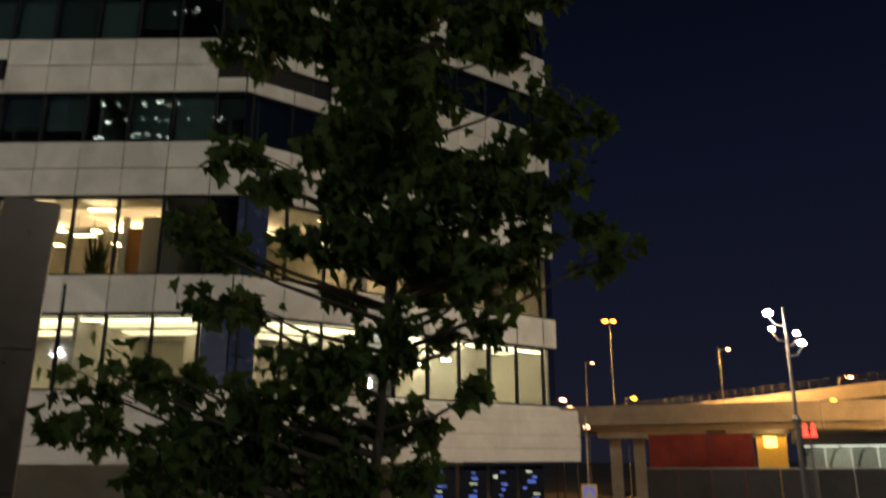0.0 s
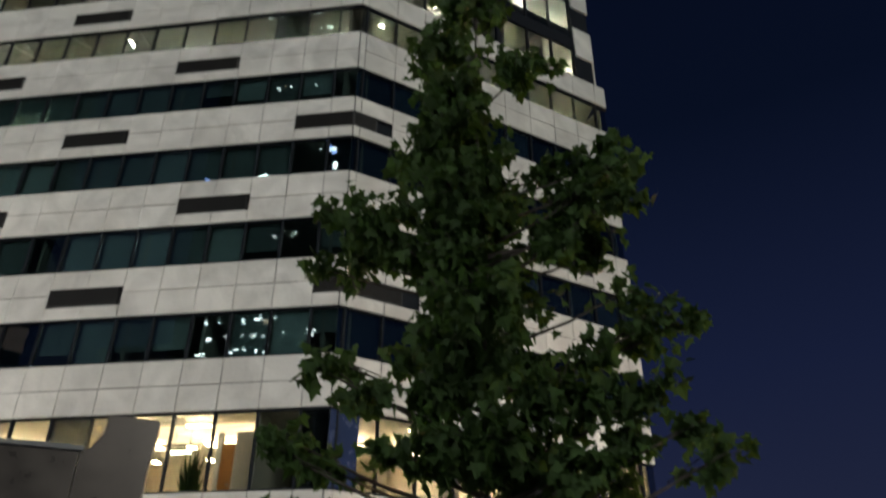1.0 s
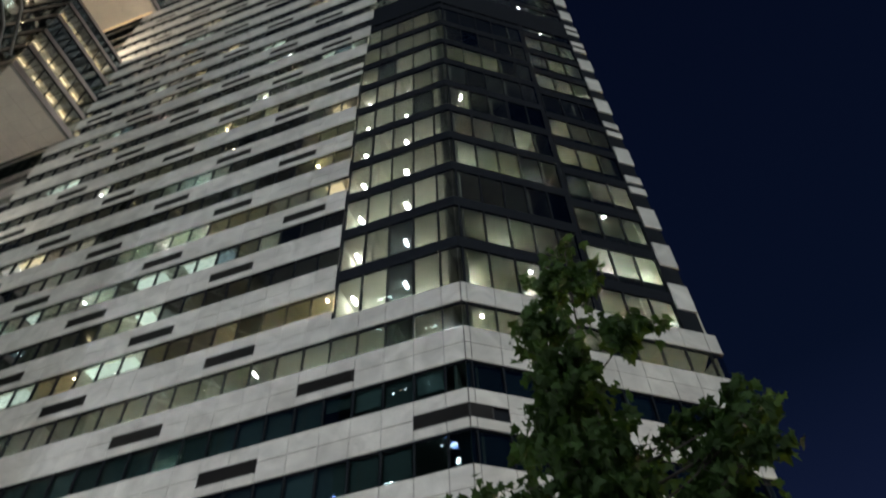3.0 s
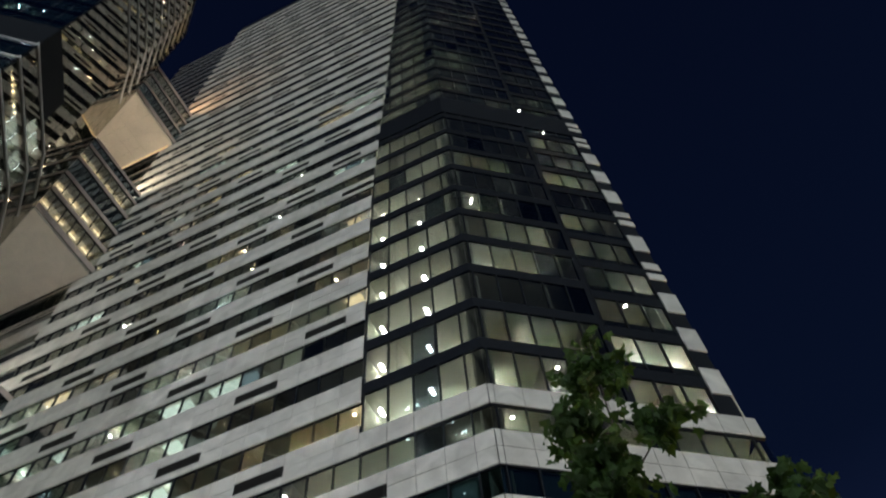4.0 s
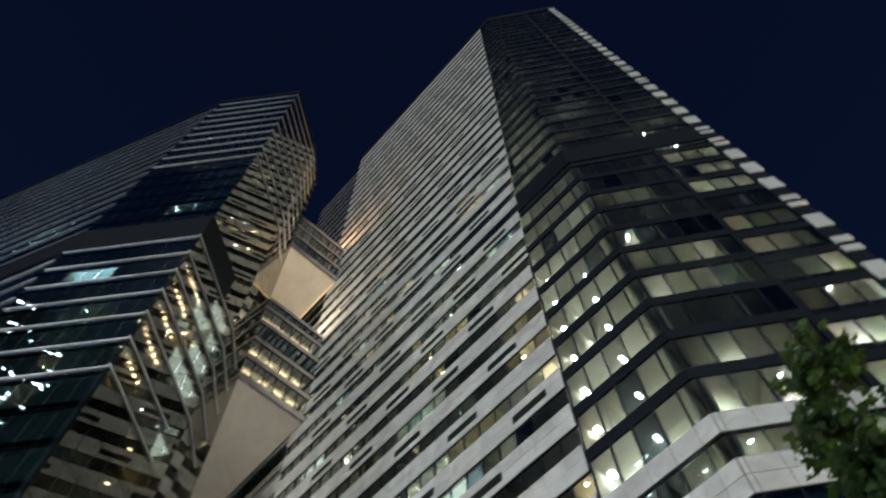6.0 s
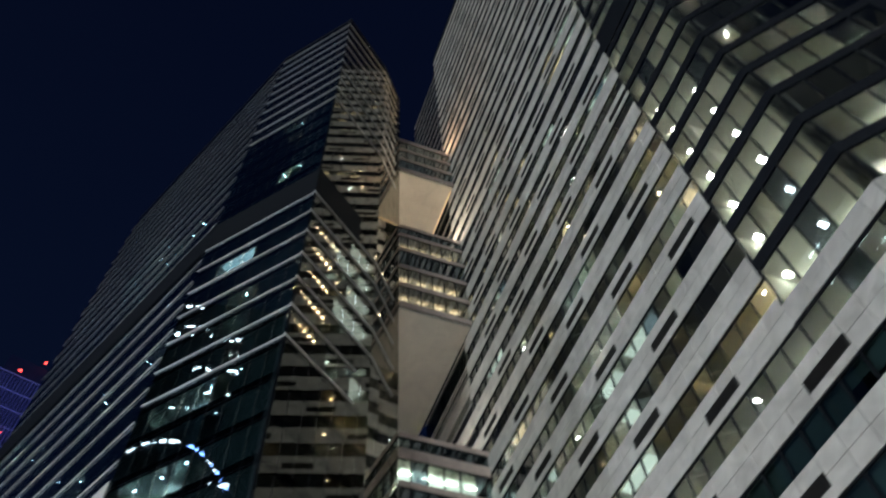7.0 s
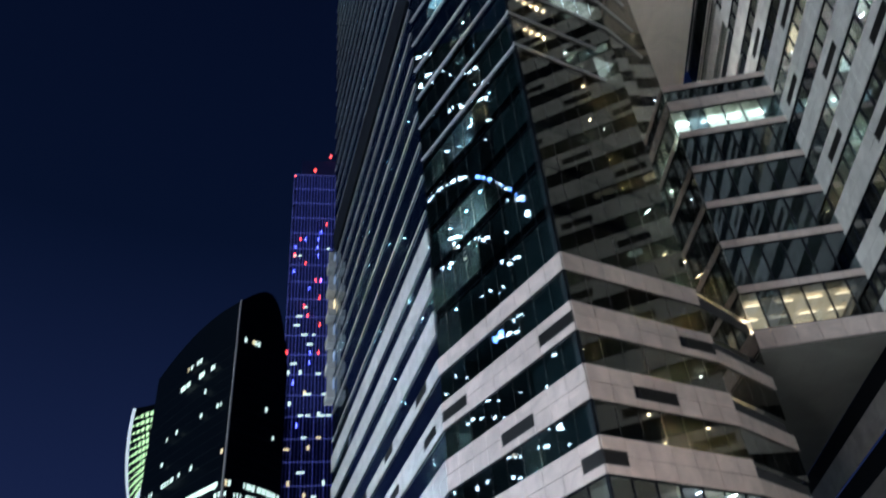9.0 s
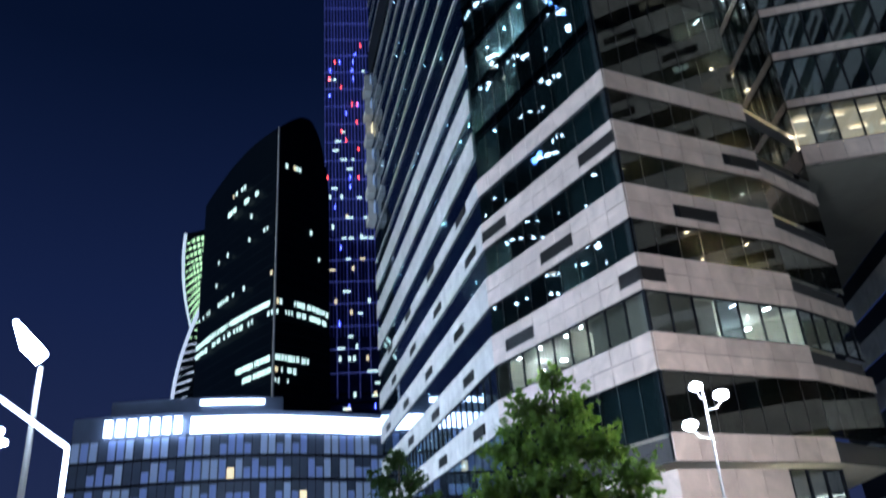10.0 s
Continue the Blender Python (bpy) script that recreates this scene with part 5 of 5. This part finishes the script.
def lamp_globe_post(x, y, heads, label, watts, colour=(1.0, 0.97, 0.92), paint=POLE_PALE):
    """A street lamp post with paired globe heads on short arms: heads are (dx, dy, z, radius)."""
    lp = thing("street_lamp", label, "street lamp", group="street lamps")
    b = Buf()
    top = max(h[2] for h in heads)
    b.tube([(x, y, 0), (x, y, 1.0), (x, y, 1.05), (x, y, top * 0.6), (x, y, top * 0.6 + 0.05), (x, y, top + 0.2)], [0.15, 0.14, 0.08, 0.066, 0.056, 0.04], 10)
    b.make("pole", paint, lp)
    c = Buf()
    c.tube([(x, y, top * 0.62), (x, y, top * 0.62 + 0.12), (x, y, top * 0.62 + 0.2)], [0.11, 0.13, 0.09], 10)
    c.make("collar", POLE, lp)
    for dx, dy, z, r in heads:
        a = Buf()
        a.tube([(x, y, z - 0.35), (x + dx * 0.6, y + dy * 0.6, z - 0.30), (x + dx, y + dy, z - 0.05)], [0.035, 0.03, 0.03], 6)
        arm = a.make("arm", paint, lp)
        a = Buf()
        a.ball((x + dx, y + dy, z + r * 0.4), r, 0.62)
        a.make("globe", E_WHITE, arm, "glowing white lamp globe", smooth=True)
        a = Buf()
        a.ball((x + dx, y + dy, z + r * 1.04), r * 0.45, 0.2)
        a.make("lamp_cap", POLE, arm, smooth=True)
    point_lamp("street_light", x + heads[0][0] * 1.9, y + heads[0][1] * 1.9, heads[0][2] - 0.25, watts, colour, 0.3)
    return lp


lx, ly = polar(-24.25, 25)
lamp_globe_post(lx, ly, [(-0.42, 0.1, 8.42, 0.15), (-0.36, 0.1, 7.95, 0.10), (0.28, -0.1, 7.78, 0.10), (0.44, 0.0, 7.50, 0.13)], "dark street lamp post with four white glowing globes", 3000, (1.0, 0.86, 0.73), POLE)
lx, ly = polar(82.15, 27)
lamp_globe_post(lx, ly, [(0.1, 0.55, 9.75, 0.26), (0.0, -0.18, 10.15, 0.22), (0.15, -0.62, 8.85, 0.26)], "pale street lamp post with three glaring white globes beside the tree", 2600, (1.0, 0.86, 0.76))

lx, ly = polar(131.2, 62)
lamp_globe_post(lx, ly, [(0.3, 0.3, height(11.6, 62), 0.4), (-0.3, 0.3, height(11.0, 62), 0.35)], "distant street lamp post with white globes before the hotel", 28000, (0.75, 0.86, 1.0))


def mast(az, d, el_top, el_base, colour_mat, head_r, label, watts=0, two=False):
    """A tall road lamp: pole, short arm and a glowing head."""
    x, y = polar(az, d)
    zt = height(el_top, d)
    m = thing("road_lamp", label, "street lamp", group="road lamps")
    b = Buf()
    b.tube([(x, y, 0), (x, y, zt * 0.5), (x, y, zt - 0.15)], [0.10, 0.07, 0.045], 8)
    b.make("pole", POLE, m)
    b = Buf()
    b.tube([(x - (0.8 if two else 0), y - 0.3, zt + 0.02), (x, y, zt - 0.15), (x + 0.4, y - 0.2, zt + 0.05), (x + (0.5 if two else 1.0), y - 0.4, zt + 0.05)], [0.04, 0.05, 0.05, 0.04], 6)
    arm = b.make("arm", POLE, m)
    b = Buf()
    for o in ((-0.6, 0.35) if two else (0.9,)):
        b.ball((x + o, y - 0.4, zt), head_r * 0.75, 0.5)
    b.make("lamp_head", colour_mat, arm, "glowing lamp head", smooth=True)
    if watts:
        point_lamp("road_light", x + 2.6, y - 1.8, zt - 0.4, watts, (1.0, 0.55, 0.2), 0.4)


mast(-12.4, 92, 9.74, 3.6, E_ORANGE, 0.5, "tall mast with glowing orange sodium lamps", 34000, True)
mast(-19.8, 88, 7.4, 2.7, E_PINK, 0.3, "slim road lamp with a pinkish glowing head", 26000)
mast(-10.5, 110, 6.8, 4.5, E_PINK, 0.32, "slim distant road lamp with a pinkish head", 600)
mast(-8.1, 84, 4.2, 3, E_PINK, 0.5, "distant road lamp glowing warm white", 800)
mast(-8.6, 84, 3.65, 3, E_PINK, 0.45, "distant road lamp glowing warm white")
mast(-9.55, 70, 2.3, 2, E_PINK, 0.38, "low warm glowing road lamp")
mast(-13.2, 98, 4.25, 3, E_ORANGE, 0.5, "distant orange road lamp", 8000)
mast(-27.1, 92, 5.2, 3, E_PINK, 0.45, "road lamp with a bright warm head above the ramp", 30000)
mast(-25.75, 66, 3.75, 3, E_ORANGE, 0.3, "orange road lamp under the ramp", 5000)

# crossing sign by the corner
cx2, cy2 = polar(-10.3, 37)
csn = thing("crossing_sign", "blue and white crossing sign on a yellow board", "sign")
cf = Face((cx2 - 0.35, cy2), (cx2 + 0.35, cy2))
piece("board", YELLOW, cf, 0.0, 0.7, 2.4, 3.15, 0.0, 0.03, csn)
# the plate glows by itself in place of light falling on it
piece("plate", E_BLUE, cf, 0.08, 0.62, 2.48, 3.07, 0.03, 0.045, csn)
b = Buf()
b.hexa([(*cf.at(0.16, 0.05), 2.56), (*cf.at(0.54, 0.05), 2.56), (*cf.at(0.54, 0.06), 2.56), (*cf.at(0.16, 0.06), 2.56), (*cf.at(0.34, 0.05), 2.99), (*cf.at(0.36, 0.05), 2.99), (*cf.at(0.36, 0.06), 2.99), (*cf.at(0.34, 0.06), 2.99)])
b.make("white_triangle", STRIPE, csn)
b = Buf()
b.tube([(cx2, cy2 + 0.05, 0), (cx2, cy2 + 0.05, 6.2)], [0.05, 0.045], 8)
b.make("post", POLE_PALE, csn)

# dark clad wall beside the terrace, with a raised end post
panel = thing("clad_wall", "dark brushed metal-clad wall with a raised end post", "wall")
pw = Face(polar(27.9, 6.0), polar(60.0, 7.2))
if pw.n.dot(-pw.p) < 0:
    pw.n = -pw.n
H1, H2 = height(16.9, 6.0), height(14.35, 6.05)
b = Buf()
prof = [(0.05, 2.6), (0.0, H1 - 0.35), (-0.03, H1 - 0.02), (0.0, H1), (0.335, H1), (0.34, H1 - 0.13), (0.41, H2 + 0.03), (0.47, H2), (0.47, 2.6)]
o = len(b.v)
for d in (0.0, -0.3):
    b.v += [(*pw.at(s, d), z) for s, z in prof]
n = len(prof)
b.f += [tuple(range(o, o + n)), tuple(reversed(range(o + n, o + 2 * n)))] + [(o + i, o + n + i, o + n + (i + 1) % n, o + (i + 1) % n) for i in range(n)]
b.m += [0] * (n + 2)
b.make("end_post", PANEL, panel)
for i in range(5):
    for z0, z1 in ((2.6, 4.0), (4.0, 4.95), (4.95, H2)):
        piece("clad_panel", PANEL, pw, 0.478 + i * 0.62, 0.478 + i * 0.62 + 0.612, z0 + 0.006, z1 - 0.006, -0.1, -0.004, panel)
piece("capping", POLE, pw, 0.45, 3.6, H2, H2 + 0.035, -0.2, 0.02, panel)
for z0 in (4.0, 4.95):
    piece("panel_joint", METAL, pw, 0.03, 0.47, z0 - 0.006, z0 + 0.006, -0.01, 0.002, panel)
piece("seal_strip", METAL, pw, -0.135, -0.115, 4.55, 5.43, -0.05, 0.0, panel)

# tall luminous arm lamp
ax, ay = polar(127.0, 17)
led = thing("light_column", "white glowing light column with a slanting luminous arm", "street lamp", group="street lamps")
b = Buf()
b.tube([(ax, ay, 0), (ax, ay, height(10.9, 17))], [0.055, 0.05], 10)
b.make("luminous_column", E_BAND, led, "white glowing column")
b = Buf()
x2, y2 = polar(133.5, 17)
b.tube([(ax, ay, height(10.9, 17)), (x2, y2, height(15.2, 17))], [0.048, 0.04], 10)
b.make("luminous_arm", E_BAND, led, "white glowing slanting arm")
head = thing("flood_lamp", "glaring white flood lamp head on a thin pole", "street lamp", group="street lamps")
hx, hy = polar(129.3, 19)
h2x, h2y = polar(131.3, 19)
b = Buf()
b.tube([(hx, hy, height(16.5, 19)), ((hx + h2x) / 2, (hy + h2y) / 2, height(17.4, 19)), (h2x, h2y, height(18.8, 19))], [0.17, 0.19, 0.05], 10)
b.make("lamp_head", E_WHITE, head, "glaring white lamp head", smooth=True)
b = Buf()
b.tube([(hx, hy, 0), (hx, hy, height(16.0, 19))], [0.09, 0.06], 8)
b.make("pole", POLE, head)
point_lamp("flood_light", hx * 0.95, hy * 0.95, height(15.8, 19), 1500, (0.85, 0.92, 1.0), 0.3)


# ---- trees ----
def leaf_shape(size):
    """Outline of a lobed maple leaf, its stalk at the origin, folded along the midrib."""
    pts = [(0, 0), (0.28, 0.08), (0.50, 0.02), (0.42, 0.28), (0.56, 0.52), (0.28, 0.50), (0.18, 0.72), (0, 1.0), (-0.18, 0.72), (-0.28, 0.50), (-0.56, 0.52), (-0.42, 0.28), (-0.50, 0.02), (-0.28, 0.08)]
    return [Vector((x * size, y * size, abs(x) * size * 0.28 - 0.12 * size * y * y)) for x, y in pts]


def add_leaf(buf, p, size, r):
    q = Euler((r.gauss(-0.9, 0.5), r.gauss(0, 0.45), r.uniform(0, 2 * math.pi))).to_matrix()
    o = len(buf.v)
    buf.v += [tuple(p + q @ v) for v in leaf_shape(size)]
    buf.f += [(o, o + 1, o + 2, o + 3, o + 4, o + 5, o + 6, o + 7), (o, o + 7, o + 8, o + 9, o + 10, o + 11, o + 12, o + 13)]
    buf.m += [0, 0]


def tree(name, base, top, clumps, leaf, per, label, seed, trunk_r=0.09, density=1.0, leaf_mat=LEAF):
    """clumps: (x, y, z, radius) in metres round the base; limbs run from the trunk to each."""
    r = random.Random(seed)
    t = thing(name, label, "tree", group="street trees")
    bx, by, bz = base
    wood = Buf()
    n = 9
    spine = []
    for i in range(n):
        f = i / (n - 1)
        spine.append((bx + (top[0] - bx) * f + 0.06 * math.sin(f * 7 + seed), by + (top[1] - by) * f + 0.05 * math.cos(f * 6), bz + (top[2] - bz) * f))
    wood.tube(spine, [trunk_r * (1 - 0.86 * i / (n - 1)) for i in range(n)], 9)
    leaves = Buf()
    for cx, cy, cz, cr in clumps:
        f = min(max((cz - 0.35 * math.hypot(cx - bx, cy - by) - cr * 0.3 - bz) / (top[2] - bz), 0.08), 0.97)
        k = f * (n - 1)
        i = min(int(k), n - 2)
        s = Vector(spine[i]).lerp(Vector(spine[i + 1]), k - i)
        c = Vector((cx, cy, cz))
        mid = s.lerp(c, 0.55) + Vector((0, 0, -0.05))
        rad = trunk_r * (1 - 0.85 * f) * 0.55 + 0.004
        wood.tube([tuple(s), tuple(mid), tuple(c)], [rad, rad * 0.6, 0.005], 6)
        cnt = int(per * density * (cr / 0.5) ** 2.2)
        for j in range(max(3, cnt // 14)):
            d = Vector((r.gauss(0, 1), r.gauss(0, 1), r.gauss(0, 0.8)))
            tip = c + d.normalized() * cr * r.uniform(0.5, 1.1)
            m2 = s.lerp(c, r.uniform(0.65, 1.0))
            wood.tube([tuple(m2), tuple(tip)], [0.006, 0.003], 4)
            for _ in range(14):
                p = m2.lerp(tip, r.uniform(0.25, 1.08)) + Vector((r.gauss(0, 0.055), r.gauss(0, 0.055), r.gauss(0, 0.05)))
                add_leaf(leaves, p, leaf * r.uniform(0.6, 1.2), r)
    wood.make("trunk", BARK, t, "slim grey-brown trunk with limbs", smooth=True)
    tagged(leaves.make("crown", leaf_mat, t, "dark green lobed leaves" if leaf_mat is LEAF else "lobed leaves coloured bright green for lamplight"), kind="stuff")
    return t


TD = 6.0


def clump(az, el, r, dd=0.0):
    dd += 0.35 * math.sin(az * 1.7 + el * 2.3)
    x, y = polar(az, TD + dd)
    return (x, y, height(el, TD + dd), r * (1.3 if el > 30 else 1.08))


near_clumps = [clump(*c) for c in (
    (3.2, 50.2, 0.15), (3, 48.3, 0.3), (6.4, 47.6, 0.27), (7.5, 45, 0.31), (5.4, 42.2, 0.32), (7.5, 39.9, 0.34),
    (9.9, 37.8, 0.23), (4.8, 38.4, 0.3), (6.6, 35.7, 0.37), (3.6, 35.4, 0.24), (-1.1, 44, 0.26), (-7, 36.1, 0.28),
    (-9.5, 35.6, 0.21), (-4.6, 34.2, 0.25), (-3, 35.9, 0.17), (-6.3, 32.3, 0.27), (-2.9, 31.1, 0.2), (-6.5, 29.9, 0.15),
    (-8.9, 33.7, 0.18), (16.6, 33.2, 0.11), (14.2, 32.4, 0.23), (15.2, 30, 0.25), (11.7, 32.9, 0.21), (17.5, 28.8, 0.12),
    (11.1, 30.2, 0.23), (4.2, 35.3, 0.4), (3.8, 31.1, 0.44), (6.7, 28.2, 0.35), (1.5, 27.3, 0.4), (4.9, 23.6, 0.45))]
near_clumps += [clump(*c) for c in (
    (0.9, 22.2, 0.4), (8, 20.3, 0.35), (-2, 19.7, 0.34), (2, 17.4, 0.43), (6.3, 16.3, 0.36), (0.9, 13.9, 0.35),
    (10.8, 22.3, 0.19), (12.4, 19.8, 0.21), (10.5, 15.8, 0.22), (-6.4, 34.6, 0.26), (-5.3, 31.8, 0.2), (-2.8, 30.8, 0.2),
    (-11.3, 24.8, 0.22), (-13.2, 24.3, 0.1), (-8.9, 27.1, 0.13), (-8.5, 23.3, 0.23), (-9.9, 19.9, 0.23), (-12.2, 17.2, 0.19),
    (-13.6, 15, 0.19), (-7.6, 16.6, 0.26), (-5.4, 22.7, 0.19), (-5.6, 19.5, 0.25), (-3.8, 15.6, 0.26), (17.5, 21.8, 0.11),
    (16.1, 22.3, 0.1), (18.3, 16.3, 0.18), (16.7, 15, 0.11), (19.2, 15.5, 0.1), (14.2, 20.1, 0.11), (17.2, 11.4, 0.21))]
near_clumps += [clump(*c) for c in (
    (15.2, 11.1, 0.1), (26.2, 5.5, 0.18), (27, 2.8, 0.1), (23.8, 6, 0.16), (20.6, 6.3, 0.17), (18.6, 6.2, 0.13),
    (24.9, 3.2, 0.16), (21.8, 2, 0.2), (18.1, 2.8, 0.25), (14.4, 4.6, 0.27), (10.9, 5.4, 0.3), (7.7, 7.1, 0.31),
    (3.5, 7.1, 0.24), (1, 2.6, 0.17), (3.9, 3, 0.3), (9.1, 2.2, 0.36), (13.8, 0.7, 0.35), (17.9, -0.1, 0.28),
    (7.4, -1.3, 0.36), (20.9, -0.4, 0.2), (2.6, -0.5, 0.19), (-2.8, 5, 0.1), (-0.3, 9.2, 0.18), (-4.5, 9.8, 0.14),
    (-6.6, 13.7, 0.18), (-3.3, 12.9, 0.25), (3.5, 10.4, 0.2), (7, 12, 0.18))]
near_clumps += [clump(*c) for c in ((4.5, 33, 0.34, -0.5), (5.5, 29.5, 0.34, -0.55), (3.5, 27, 0.32, -0.5), (6.5, 25.5, 0.32, -0.45), (5, 21.5, 0.32, -0.5), (3, 17, 0.28, -0.5), (7.5, 31, 0.26, -0.4))]
tx, ty = polar(5.2, TD)
tree("maple_tree", (tx, ty, 2.6), (*polar(2.9, TD), height(50.6, TD)), near_clumps, 0.13, 430, "young maple with dark green leaves beside the terrace", 5, 0.048)

# street trees in front of the second tower
TD2 = 21.0


def far_clump(az, el, r, dd=0.0):
    x, y = polar(az, TD2 + dd)
    return (x, y, height(el, TD2 + dd), r)


tc = [far_clump(*c) for c in ((92.8, 14.3, 0.55), (94.5, 12.5, 0.8), (91.5, 12.3, 0.8), (96.5, 10.0, 0.9), (93.0, 10.0, 1.0, -0.5), (89.5, 9.3, 0.8), (87.3, 7.6, 0.65), (97.8, 7.2, 0.8), (94.5, 7.2, 1.0), (91.0, 6.6, 1.0), (88.0, 5.5, 0.7), (96.0, 4.5, 1.0), (92.0, 4.0, 1.0))]
tx, ty = polar(93.2, TD2)
tree("maple_tree", (tx, ty, 0.0), (*polar(92.8, TD2), height(14.6, TD2)), tc, 0.15, 260, "street maple with lamplight put into its bright green leaves", 8, 0.13, 0.8, LEAF_LIT)
tc = [far_clump(*c) for c in ((104.6, 9.6, 0.45), (105.8, 8.2, 0.5), (103.4, 8.0, 0.45), (102.2, 6.8, 0.4), (105.0, 6.2, 0.7), (106.8, 6.2, 0.45), (103.0, 5.0, 0.7))]
tx, ty = polar(104.6, TD2)
tree("maple_tree", (tx, ty, 0.0), (*polar(104.6, TD2), height(9.8, TD2)), tc, 0.15, 220, "small dark street maple", 9, 0.10)
